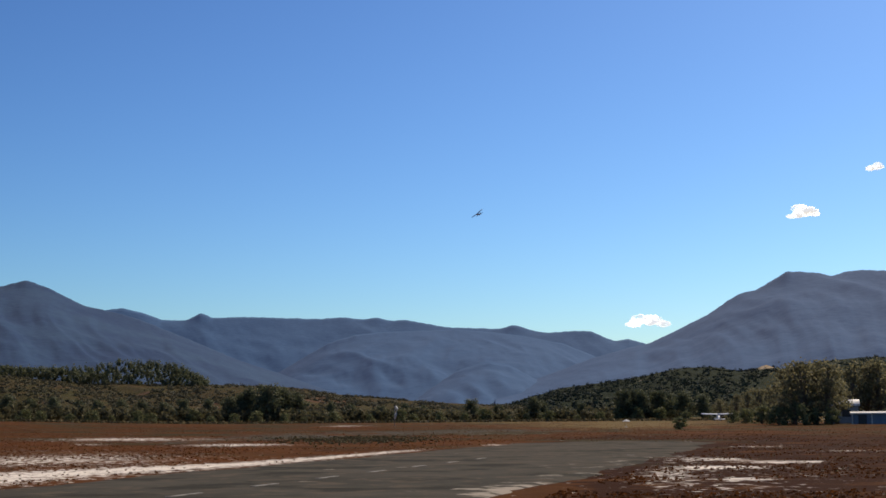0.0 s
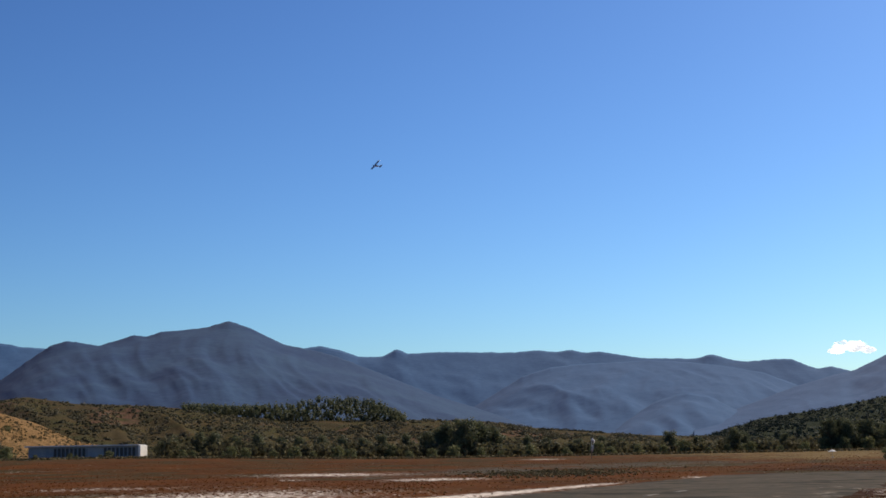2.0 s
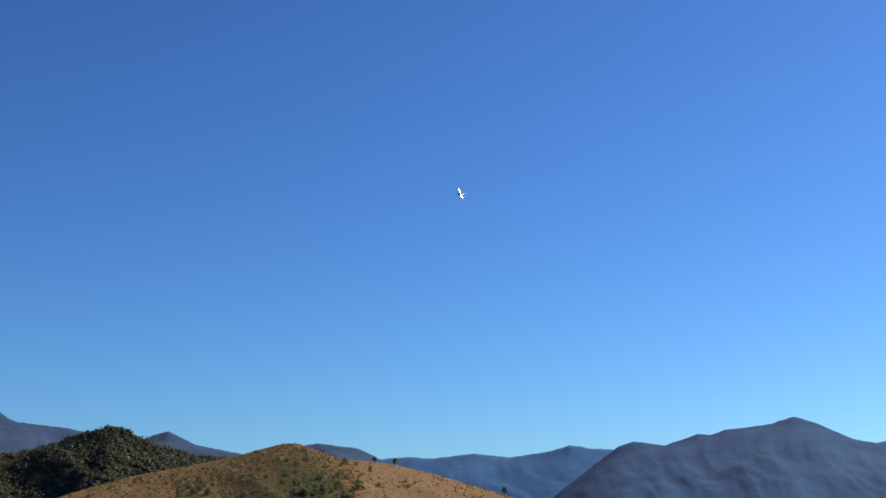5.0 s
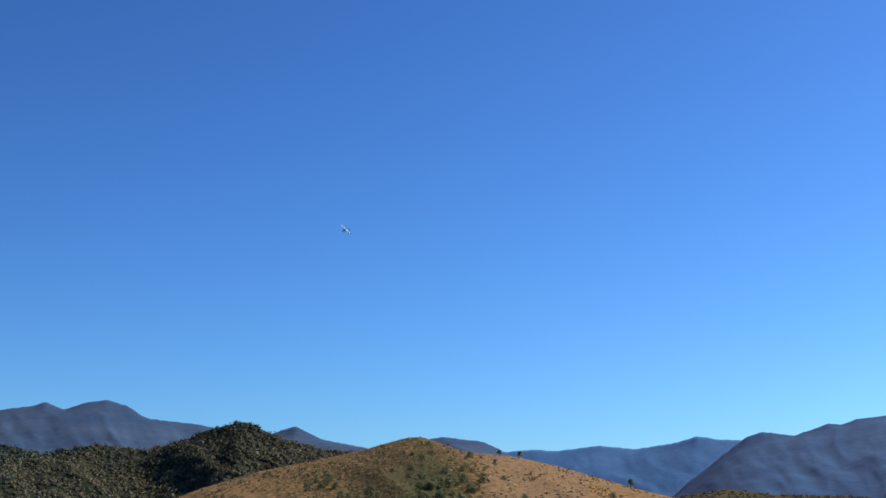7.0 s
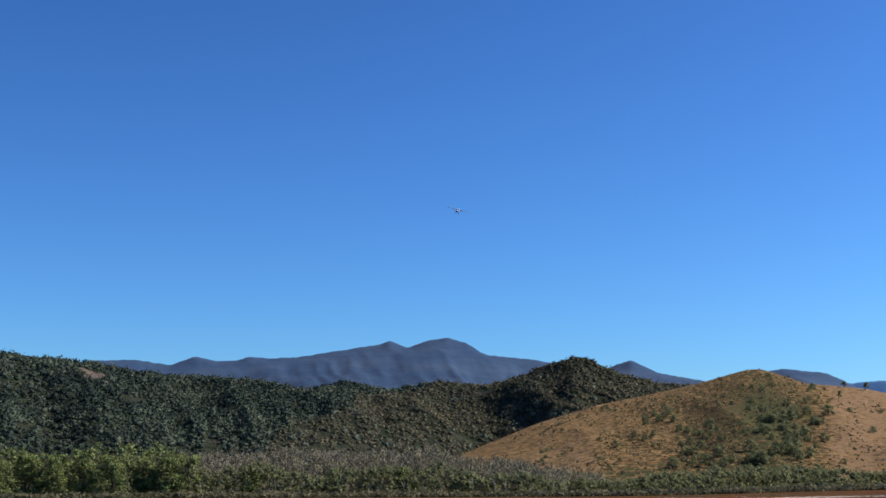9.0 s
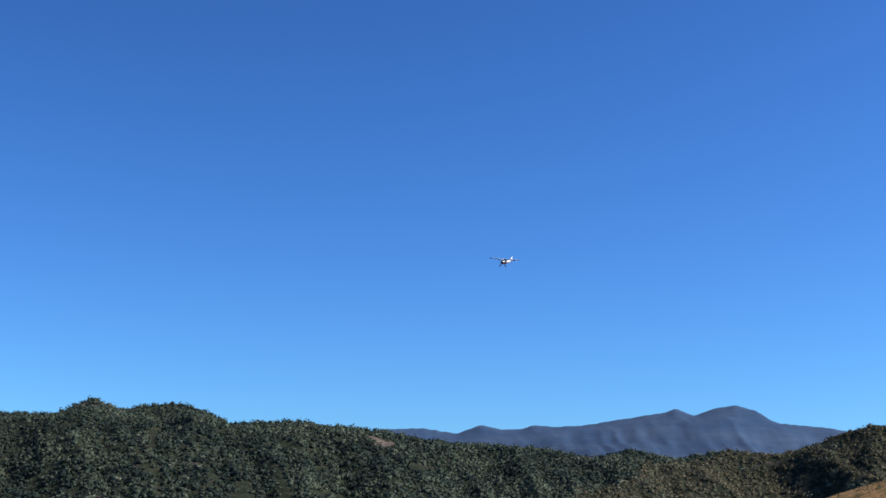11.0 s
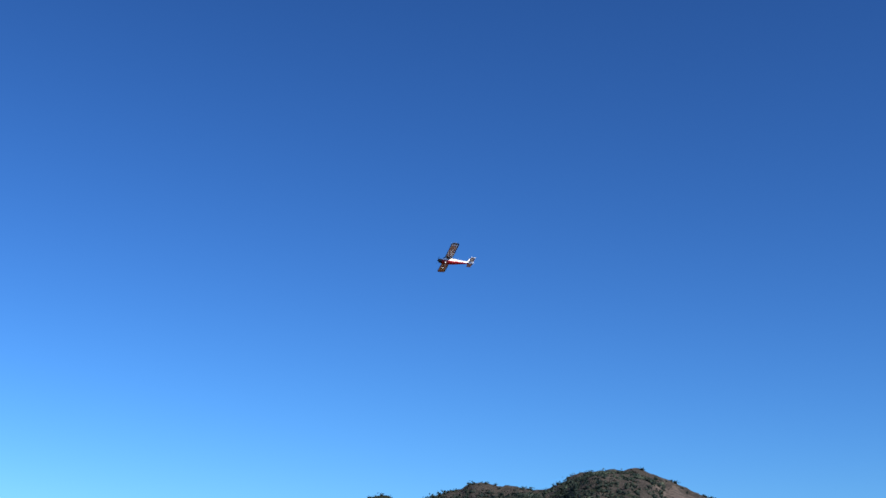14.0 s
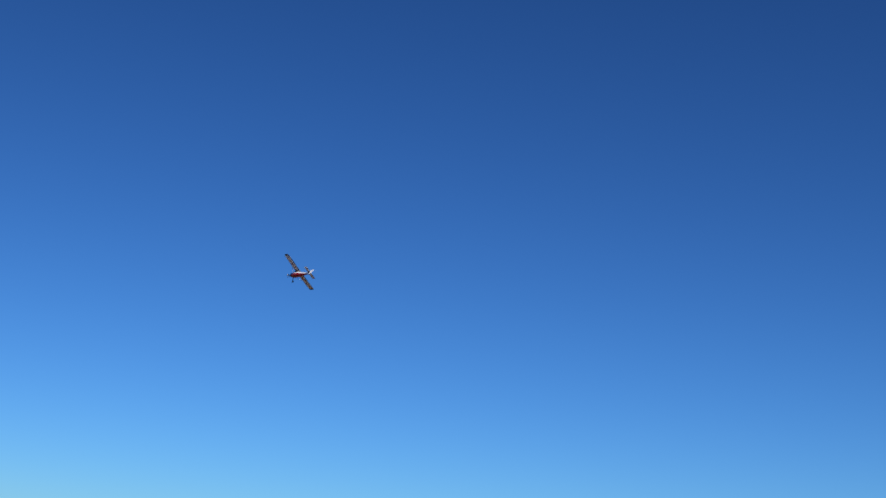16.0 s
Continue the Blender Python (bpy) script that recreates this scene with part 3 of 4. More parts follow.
def leaf_quads(centres, radii, count, size, flat=0.45, slim=0.75, upright=0.0, core=0.45):
    """Many small leaf sprays spread through ovals round a dense rounded inside: points, faces and the way that each leaf turns."""
    centres, radii = np.asarray(centres, float), np.asarray(radii, float)
    n = len(centres) * count
    c, rad = np.repeat(centres, count, 0), np.repeat(radii, count, 0)
    d = rng.normal(size=(n, 3))
    d /= np.linalg.norm(d, axis=1, keepdims=True)
    d[:, 2] = np.where(d[:, 2] < -0.35, -d[:, 2], d[:, 2])
    p = c + d * rad * (rng.random((n, 1)) ** 0.6) * (0.8 + 0.5 * rng.random((n, 1)))
    nor = d + flat * 2 * rng.normal(size=(n, 3)) * 0.6
    nor /= np.linalg.norm(nor, axis=1, keepdims=True)
    t = np.cross(nor, rng.normal(size=(n, 3)))
    t[:, 2] += upright * np.sign(t[:, 2] + 1e-9)
    t /= np.linalg.norm(t, axis=1, keepdims=True)
    b = np.cross(nor, t)
    s = size * (0.6 + 0.8 * rng.random((n, 1))) * (rad.mean(1, keepdims=True) ** 0.5)
    t, b = t * s, b * s * slim
    sprays = np.stack([p - t, p - b, p + t, p + b], 1).reshape(-1, 3)
    bend = 0.45 * d + 0.55 * nor
    bend = np.repeat(bend / np.linalg.norm(bend, axis=1, keepdims=True), 4, 0)
    if not core:
        return sprays, np.arange(len(sprays)).reshape(-1, 4), bend
    m = len(centres)
    lump = LUMP[None] * (1 + 0.2 * rng.normal(size=(m, len(LUMP), 1)).clip(-1.4, 1.4))
    body = (centres[:, None] + lump * radii[:, None] * core).reshape(-1, 3)
    faces = (LUMP_QUADS[None] + np.arange(m)[:, None, None] * len(LUMP)).reshape(-1, 4) + len(sprays)
    return np.concatenate([sprays, body]), np.concatenate([np.arange(len(sprays)).reshape(-1, 4), faces]), np.concatenate([bend, np.tile(LUMP, (m, 1))])


def leaf_mesh(name, leaves, material):
    me = bpy.data.meshes.new(name)
    fast_mesh(me, *leaves[:2])
    me.attributes.new("custom_normal", "FLOAT_VECTOR", "POINT").data.foreach_set("vector", np.asarray(leaves[2], np.float32).ravel())
    me.polygons.foreach_set("use_smooth", np.ones(len(me.polygons), bool))
    me.materials.append(material)
    return new(name, me)


def tree(name, height, spread, material, label, category="tree", lobes=9, count=70, size=0.22, trunk=0.35, bare=0.0):
    """A tree or bush: tapered trunk, limbs to each lobe of the crown, and leaf sprays."""
    top = thing(name, pose(0, 0, 0), label, category)
    bm = bmesh.new()
    lean = rng.normal(0, 0.05, 2) * height
    tube(bm, [(0, 0, -0.3), (lean[0] * 0.4, lean[1] * 0.4, height * trunk), (lean[0], lean[1], height * 0.8)], [0.035 * height, 0.025 * height, 0.008 * height])
    centres, radii = [], []
    for k in range(lobes):
        a = 2.4 * k + rng.random()
        lift = trunk + (0.93 - trunk) * (k + 0.6) / lobes
        out = spread * (0.75 * rng.random() ** 0.5) * (1 - 0.75 * max(0, lift - 0.5) / 0.5)
        c = (math.cos(a) * out + lean[0], math.sin(a) * out + lean[1], height * lift * (0.82 + 0.1 * rng.random()))
        r = spread * (0.34 + 0.2 * rng.random())
        centres.append(c)
        radii.append((r, r, r * 0.8))
        tube(bm, [(lean[0] * 0.3, lean[1] * 0.3, height * trunk * 0.8), (c[0] * 0.5, c[1] * 0.5, c[2] * 0.75), c], [0.014 * height, 0.009 * height, 0.003 * height], 5)
    part("trunk", bm, M_BARK, top)
    crown = leaf_mesh("crown", leaf_quads(centres, radii, count, size, core=0.22), material)
    crown.parent = top
    return top


def on_ground(az, r, sink=0.05):
    p = at(az, r)
    p.z = float(ground_z(np.array(p.x), np.array(p.y))) - sink
    return p


def stand(kinds, rows, group):
    """Places copies of trees: rows of (bearing, distance, height in metres); the first of each kind is moved, not copied."""
    for k, (az, r, h) in enumerate(rows):
        ob, base = kinds[k % len(kinds)]
        p = on_ground(az, r)
        f = h / base
        m = Matrix.Translation(p) @ pose(0, 0, 0, 0, 0, rng.random() * 360)
        if "placed" in used and ob.name in used["placed"]:
            ob = copy_thing(ob, m)
        else:
            used.setdefault("placed", set()).add(ob.name)
            ob.matrix_basis = m
        ob.scale = (f * rng.uniform(0.9, 1.2), f * rng.uniform(0.9, 1.2), f)
        tagged(ob, group=group)


used = {}
dark = [(tree("dark_tree", 7.0, 3.0, M_DARKLEAF, "dense dark green tree at the edge of the airfield", lobes=18, count=170, size=0.15, trunk=0.12), 7.0) for _ in range(3)]
olive = [(tree("olive_tree", 6.0, 1.9, M_OLIVE, "tall olive-green tree with open crown and pale trunk", lobes=20, count=76, size=0.12, trunk=0.22), 6.0) for _ in range(3)]
bush = [(tree("bush", 3.0, 2.0, M_LEAF, "rounded olive-green bush on the dry verge", "bush", lobes=11, count=130, size=0.14, trunk=0.06), 3.0) for _ in range(3)]
# edge of the plain
stand(dark, [(18.9, 305, 5.2), (18.0, 300, 5.6), (17.2, 302, 5.8), (16.4, 300, 5.0), (7.5, 300, 8.0), (6.9, 296, 8.8), (6.3, 300, 8.4), (5.7, 302, 7.0), (-1.6, 300, 5.2), (-4.2, 295, 5.6), (-4.7, 300, 4.6),
             (-7.9, 290, 7.0), (-8.3, 292, 7.2), (-8.8, 290, 6.6), (-9.35, 292, 6.8), (-9.9, 295, 6.2), (-10.5, 290, 6.2), (-11.1, 288, 5.6), (3.4, 305, 4.4), (4.4, 305, 4.8), (2.2, 305, 3.8), (-2.8, 305, 4.0),
             (12.8, 310, 5.2), (11.2, 308, 4.8), (14.6, 312, 5.0), (0.4, 308, 3.8), (-6.2, 305, 4.2), (25.9, 318, 4.4), (9.4, 312, 5.8), (15.6, 300, 5.5), (13.8, 305, 5.2), (12.0, 300, 5.0), (10.4, 300, 5.5), (8.6, 302, 6.2), (8.1, 300, 6.8), (19.4, 306, 4.0), (27.2, 316, 4.2), (1.2, 306, 4.4), (-5.6, 310, 3.4), (-13.4, 300, 5.0)], "trees along the edge of the field")
stand(olive, [(-11.9, 250, 4.6), (-12.5, 240, 5.4), (-13.0, 228, 5.8), (-13.5, 220, 6.4), (-14.0, 212, 6.2), (-14.45, 202, 7.2), (-14.8, 190, 9.2), (-15.25, 187, 9.8), (-15.7, 190, 9.3), (-16.1, 187, 9.6), (-16.5, 194, 8.6),
              (-17.1, 206, 9.6), (-17.6, 210, 10.4), (-18.2, 208, 10.6), (-18.9, 212, 10.2), (-19.8, 206, 10.8), (-21.3, 204, 11.0), (-23.0, 208, 9.6)], "trees beside the shed")
verge = [(az + rng.normal(0, 0.25), 285 + rng.uniform(-8, 12), rng.uniform(1.2, 3.0) * (0.35 if 19.6 < az < 25.4 else 1.0)) for az in np.arange(-13.5, 29, 0.95)]
stand(bush, verge + [(-10.2, 150, 1.5), (-12.4, 212, 1.9), (-12.9, 205, 2.2), (-13.5, 196, 2.8), (-14.2, 184, 2.5), (-14.9, 182, 2.9), (-15.6, 183, 2.4), (-16.3, 184, 2.2), (21.5, 290, 1.6), (23.0, 292, 1.3)], "bushes on the verge")


def drape(rg, rows):
    """Heights of a hill at rows of (bearing, distance)."""
    rows = np.asarray(rows)
    z = rg.height(rows[:, 0], rows[:, 1])
    return np.stack([-np.sin(np.radians(rows[:, 0])) * rows[:, 1], np.cos(np.radians(rows[:, 0])) * rows[:, 1], z], 1)


def cover(name, rg, lo, hi, number, radius, count, size, material, label, category, keep=None, tall=0.75):
    """Close cover of small trees or scrub on a hill, as one mesh."""
    az = rng.uniform(lo, hi, number)
    rc = np.interp(az, rg.az, rg.rc)
    s = rng.random(number) ** 0.9
    r = rc + 3 - (rc + 3 - rg.foot(az)) * s
    ok = np.ones(number, bool) if keep is None else keep(az, s)
    p = drape(rg, np.stack([az, r], 1)[ok])
    rad = rng.uniform(*radius, len(p))[:, None] * np.array([[1, 1, tall]])
    p[:, 2] += rad[:, 2] * 0.15
    return tagged(leaf_mesh(name, leaf_quads(p, rad, count, size, core=0.54), material), label, category, kind="stuff")


wild = np.random.default_rng(9)
def wooded_at(az, s):
    """Where the hill bears trees: not on its bald crags."""
    return (fbm(az * 0.9, s * 6, 3, 77) > 0.24) & (np.hypot((az - 65.0) / 0.7, (s - 0.33) / 0.07) > 0.8) & (wild.random(len(az)) > 0.66 * np.exp(-((az - 90.6) / 3.0) ** 2 - (s / 0.34) ** 2) + 0.95 * np.exp(-((az - 88.1) / 1.1) ** 2 - ((s - 0.22) / 0.24) ** 2) + 0.9 * np.exp(-((az - 96.4) / 1.5) ** 2 - (s / 0.22) ** 2))


def is_grey(az, s):
    """The drier spur at the foot of the twin peaks."""
    return az + 4.0 * (fbm(az * 0.5, s * 4, 3, 78) - 0.5) < 51 + 9.0 * s


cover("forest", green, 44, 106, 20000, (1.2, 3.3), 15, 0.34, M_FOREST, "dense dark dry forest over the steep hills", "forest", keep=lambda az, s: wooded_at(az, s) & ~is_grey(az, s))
M_PALECROWN = mat("pale_crown_leaves", (0.062, 0.080, 0.055), 0.9, (0.140, 0.155, 0.108), 0.05, 0.4, island=0.12, leaf=0.15)
cover("pale_crowns", green, 44, 106, 1500, (1.4, 3.4), 34, 0.24, M_PALECROWN, "pale grey-green crowns among the dark forest", "forest", keep=lambda az, s: wooded_at(az, s) & (fbm(az * 0.7, s * 5, 3, 79) > 0.5), tall=0.9)
cover("grey_scrub", green, 36, 64, 8500, (1.0, 2.7), 14, 0.32, M_GREYFOREST, "grey-green half bare scrub on the dry spur", "scrub", keep=lambda az, s: wooded_at(az, s) & is_grey(az, s))
cover("hill_scrub", low_left, -4, 30, 6500, (0.8, 2.5), 15, 0.28, M_GREYFOREST, "patchy dry scrub on the low hills", "scrub", tall=0.5, keep=lambda az, s: fbm(az * 0.8, s * 5, 3, 70) > 0.36)
cover("hill_scrub", low_right, -26, -3, 4300, (0.9, 2.6), 14, 0.32, M_FOREST, "dark scrub on the low green hill", "scrub", keep=lambda az, s: (fbm(az * 0.8, s * 5, 3, 71) > 0.30) & (np.hypot((az + 13.76) / 0.35, (s - 0.06) / 0.10) > 1.0))
pa = rng.uniform(9.4, 18.6, 1000)
pr = np.interp(pa, low_left.az, low_left.rc) + rng.uniform(-35, 15, 1000)
pp = drape(low_left, np.stack([pa, pr], 1))
pp[:, 2] += np.interp(pa, (9.4, 10.1, 11, 13, 14.2, 15.5, 17, 18.6), (1.5, 8, 12, 12.5, 9, 6.5, 5, 2)) * rng.random(1000)
prad = rng.uniform(1.0, 2.0, 1000)
tagged(leaf_mesh("pine_wood", leaf_quads(pp, np.stack([prad, prad, prad * 1.7], 1), 26, 0.32), M_DARKLEAF), "dark stand of pines on the low ridge", "wood", kind="stuff")


# ---- things on the slopes and along the mangrove ----
def stand_on(kinds, rg, rows, group):
    """The same as stand(), on a hill: rows of (bearing, distance, height)."""
    spots = drape(rg, [row[:2] for row in rows])
    for k, ((az, r, h), p) in enumerate(zip(rows, spots)):
        ob, base = kinds[k % len(kinds)]
        m = Matrix.Translation(Vector(p) - Vector((0, 0, 0.15))) @ pose(0, 0, 0, 0, 0, rng.random() * 360)
        if ob.name in used["placed"]:
            ob = copy_thing(ob, m)
        else:
            used["placed"].add(ob.name)
            ob.matrix_basis = m
        f = h / base
        ob.scale = (f * rng.uniform(0.9, 1.3), f * rng.uniform(0.9, 1.3), f)
        tagged(ob, group=group)


hill_bush = [(tree("hill_bush", 2.5, 1.7, M_LEAF, "small dark bush on the dry grass slope", "bush", lobes=8, count=64, size=0.17, trunk=0.06), 2.5) for _ in range(4)]
hill_tree = [(tree("hill_tree", 3.4, 1.3, M_LEAF, "small tree with a round crown on the crest", lobes=7, count=70, size=0.2, trunk=0.4), 3.4) for _ in range(2)]


def slope(az, s):
    """Distance of a place on the dry hill: s is 0 on the crest and 1 at the foot."""
    rc = float(np.interp(az, brown.az, brown.rc))
    return rc - (rc - 335) * s


rows = []
for k in range(170):
    az, sv = rng.uniform(34.6, 46.5), rng.uniform(0.05, 0.95)
    rows.append((az, slope(az, sv), rng.uniform(0.6, 1.5)))
for az0, s0, da, ds, n, h in ((37.0, 0.45, 0.7, 0.12, 26, 2.8), (36.2, 0.62, 0.6, 0.12, 20, 3.2), (41.8, 0.42, 0.5, 0.06, 12, 2.4), (40.5, 0.6, 1.2, 0.06, 16, 2.2), (38.5, 0.85, 1.6, 0.08, 34, 3.4), (35.3, 0.5, 0.25, 0.2, 12, 2.6)):
    for k in range(n):
        az, sv = rng.normal(az0, da), min(0.97, max(0.03, rng.normal(s0, ds)))
        rows.append((az, slope(az, sv), h * rng.uniform(0.5, 1.15)))
for az, sv in ((33.9, 0.35), (33.0, 0.55), (32.7, 0.3), (32.2, 0.62), (31.6, 0.5), (34.2, 0.8), (30.6, 0.55), (29.4, 0.35), (27.8, 0.5), (26.4, 0.3), (25.5, 0.45)):
    rows.append((az, slope(az, sv), rng.uniform(1.3, 2.4)))
stand_on(hill_bush, brown, rows, "bushes on the dry hill")
stand_on(hill_tree, brown, [(33.25, slope(33.25, 0.02), 3.4), (34.06, slope(34.06, 0.02), 3.2), (28.66, slope(28.66, 0.03), 4.0), (36.2, slope(36.2, 0.01), 1.8), (34.3, slope(34.3, 0.2), 3.6)], "trees on the crest")


cover("grass_tufts", brown, 22, 50, 6500, (0.20, 0.55), 6, 0.36, M_TUFT, "dry tussocks over the grass slope", "grass", keep=lambda az, s: fbm(az * 1.1, s * 7, 3, 72) > np.interp(az, (30, 34.4, 35.0, 42, 45), (0.42, 0.56, 0.34, 0.40, 0.55)))


def thicket(name, lo, hi, near, far, height, number, radius, count, size, material, label, slim=0.75, upright=0.0):
    """A dense strip of shrubs and low trees on the plain, as one mesh."""
    az, r = rng.uniform(lo, hi, number), near + (far - near) * rng.random(number) ** 1.3
    h = height(az) * (0.75 + 0.5 * fbm(az * 1.7, r * 0.05, 3, 40)) * rng.random(number) ** 0.6
    rad = rng.uniform(*radius, number)
    x, y = -np.sin(np.radians(az)) * r, np.cos(np.radians(az)) * r
    z = ground_z(x, y) + np.maximum(0.5 * rad, 1.1 * h - rad * 0.6)
    return tagged(leaf_mesh(name, leaf_quads(np.stack([x, y, z], 1), np.stack([rad, rad, rad * 0.9], 1), count, size, 0.45, slim, upright, 0.42 if upright == 0 else 0.0), material), label, "thicket", kind="stuff")


ramp_h = lambda rows: (lambda az: np.interp(az, *zip(*rows)))
thicket("mangrove_thicket", 60.5, 86, 266, 300, ramp_h(((60, 6.5), (62, 8.6), (67, 8.2), (70, 7.6), (86, 7.5))), 1900, (0.5, 1.5), 46, 0.17, M_GREEN, "bright green mangrove thicket at the edge of the plain")
thicket("dry_thicket", 45.5, 63, 272, 318, ramp_h(((45, 4.4), (48, 7.2), (51, 8.6), (56, 8.8), (60, 7.8), (63, 7.0))), 1500, (0.8, 1.7), 36, 0.28, M_TWIG, "grey-brown leafless thicket behind the plain", 0.2, 0.7)
thicket("mixed_thicket", 45.5, 63, 266, 290, ramp_h(((45, 2.6), (47.5, 4.6), (49, 3.6), (50.5, 6.2), (52, 4.4), (54, 5.6), (56, 3.8), (58, 6.4), (60, 4.8), (63, 6.6))), 1200, (0.5, 1.4), 42, 0.17, M_LEAF, "low olive-green thicket in front of the dry trees")
thicket("shrub_thicket", 27, 47, 290, 332, ramp_h(((27, 2.0), (31, 3.2), (38, 5.2), (40, 4.4), (43, 3.0), (47, 3.4))), 1450, (0.5, 1.5), 42, 0.17, M_LEAF, "low green shrubs at the foot of the dry hill")
thicket("back_thicket", 46, 90, 325, 440, ramp_h(((46, 5), (52, 8), (60, 9), (90, 9))), 1700, (1.2, 2.4), 20, 0.34, M_SCRUB, "grey-green scrub between thicket and forest")
thicket("bare_thicket", 44, 64, 318, 430, ramp_h(((44, 5), (50, 9), (58, 10.5), (64, 9))), 1500, (1.2, 2.4), 38, 0.32, M_TWIG, "leafless grey scrub between the thicket and the forest", 0.2, 0.7)
for lo, hi, number in ((-13, 19.4, 1350), (25.3, 29, 220)):
    thicket("verge_scrub", lo, hi, 292, 330, ramp_h(((-13, 3.0), (-4, 2.4), (4, 2.6), (12, 3.0), (18.6, 3.6), (26, 2.6), (29, 2.4))), number, (0.7, 1.7), 22, 0.28, M_SCRUB, "scrub along the far edge of the plain")
mangrove = [(tree("mangrove_tree", 7.0, 2.8, M_GREEN, "leafy bright green mangrove tree on the shore of the plain", lobes=22, count=190, size=0.12, trunk=0.1), 7.0) for _ in range(3)]
stand(mangrove, [(61.8, 268, 9.0), (62.9, 270, 8.2), (64.0, 266, 8.6), (65.2, 269, 8.0), (66.3, 266, 8.6), (67.4, 270, 9.0), (68.5, 266, 8.0), (69.6, 268, 8.4), (70.8, 268, 8.0), (72.2, 268, 8.0),
                 (58.4, 272, 6.4), (55.1, 274, 6.2), (52.2, 272, 6.6), (49.7, 276, 5.4), (47.4, 280, 4.4)], "trees of the mangrove")
bm = bmesh.new()
for k in range(34):
    p = on_ground(rng.uniform(45.8, 61), rng.uniform(262, 275), 0.2)
    h = rng.uniform(2.0, 4.6)
    lean = rng.normal(0, 0.35, 2)
    tube(bm, [p, p + Vector((lean[0] * 0.4, lean[1] * 0.4, h * 0.6)), p + Vector((lean[0], lean[1], h))], [0.06, 0.045, 0.015], 5)
    tube(bm, [p + Vector((lean[0] * 0.4, lean[1] * 0.4, h * 0.6)), p + Vector((lean[0] + rng.normal(0, 0.6), lean[1], h * 0.95))], [0.05, 0.015], 5)
tagged(part("dead_stems", bm, mat("pale_dead_wood", (0.26, 0.23, 0.20), 0.95, (0.42, 0.39, 0.35), 1.0, 9.0)), "pale dead stems in front of the thicket", "dead wood", kind="stuff")


def tufts(name, spots, radius, material, label, count=16, size=0.3):
    spots = np.asarray(spots)
    x, y = -np.sin(np.radians(spots[:, 0])) * spots[:, 1], np.cos(np.radians(spots[:, 0])) * spots[:, 1]
    rad = rng.uniform(*radius, len(spots))
    z = ground_z(x, y) + rad * 0.2
    return tagged(leaf_mesh(name, leaf_quads(np.stack([x, y, z], 1), np.stack([rad * 1.5, rad * 1.5, rad * 0.5], 1), count, size, core=0.0), material), label, "low plants", kind="stuff")


tufts("low_scrub", np.stack([rng.normal(3.4, 1.7, 900), 104 + rng.normal(0, 7.0, 900)], 1), (0.04, 0.14), M_TUFT, "strip of low scrub on the plain", 12, 0.16)
M_SAMPHIRE = mat("red_samphire", (0.078, 0.025, 0.007), 0.9, (0.165, 0.058, 0.017), 0.15, 2.0, island=0.3, leaf=0.35)
sa, sr = rng.uniform(-24, 30, 40000), 27 + 190 * rng.random(40000) ** 1.6
sx, sy = -np.sin(np.radians(sa)) * sr, np.cos(np.radians(sa)) * sr
su, sv = along(sx, sy)
white = np.exp(-((sv + 10.2 - 2.6 * smooth(0, 14, su)) / 3.4) ** 2) * smooth(42, 30, su)
free = ((np.abs(sv - 0.3) > 7.2) | (su > 59)) & (rng.random(40000) > 0.97 * white) & (fbm(sx * 0.25, sy * 0.25, 3, 90) + 0.25 * (rng.random(40000) - 0.5) > 0.46)
tufts("red_samphire", np.stack([sa, sr], 1)[free], (0.012, 0.055), M_SAMPHIRE, "low dark red samphire plants on the salty earth", 5, 0.15)
tufts("dry_tufts", np.stack([rng.uniform(-26, 30, 3000), 36 + 230 * rng.random(3000)], 1), (0.02, 0.05), M_TUFT, "scattered dry tufts on the red earth", 6, 0.12)
tufts("verge_grass", np.stack([rng.uniform(-14, 30, 1800), 262 + 26 * rng.random(1800)], 1), (0.25, 0.6), M_TUFT, "dry grass along the verge", 12)
tufts("shore_tufts", np.stack([rng.uniform(29, 80, 2400), 254 + 13 * rng.random(2400)], 1), (0.5, 1.8), M_SCRUB, "low grey-green plants in front of the thicket", 18, 0.24)
stones = bmesh.new()
for k in range(90):
    p = on_ground(rng.uniform(-26, 75), 45 + 205 * rng.random(), 0.0)
    g = bmesh.ops.create_icosphere(stones, subdivisions=1, radius=rng.uniform(0.025, 0.06))["verts"]
    bmesh.ops.transform(stones, matrix=Matrix.Translation(p) @ Matrix.Diagonal((rng.uniform(0.8, 1.6), rng.uniform(0.8, 1.6), rng.uniform(0.4, 0.8), 1)), verts=g)
tagged(part("stones", stones, mat("salt_crusted_stone", (0.20, 0.13, 0.10), 0.95, (0.50, 0.42, 0.36), 2.0, 9.0)), "small pale stones scattered on the plain", "stones", kind="stuff")

# ---- buildings and field things ----
# Blue-grey holds the shade on the long building's front; the hut shares it.
M_WALL = mat("shade_grey_wall", (0.22, 0.26, 0.31), 0.9, (0.31, 0.34, 0.38), 0.4, 3.0)
M_WHITEWALL = mat("white_plaster", (0.66, 0.66, 0.64), 0.9, (0.78, 0.78, 0.76), 0.5, 3.0)
M_ROOF = mat("pale_sheet_roof", (0.40, 0.44, 0.50), 0.6, (0.52, 0.55, 0.60), 0.3, 4.0)
M_DARKPANE = mat("dark_opening", (0.03, 0.035, 0.045), 0.4, (0.06, 0.065, 0.075), 1.0, 5.0)
c = on_ground(22.35, 306, 0.1)
hall = thing("long_building", Matrix.Translation(c) @ pose(0, 0, 0, 0, 0, 22.35 - 14) @ Matrix.Scale(0.92, 4), "long low white building with dark window bays", "building")
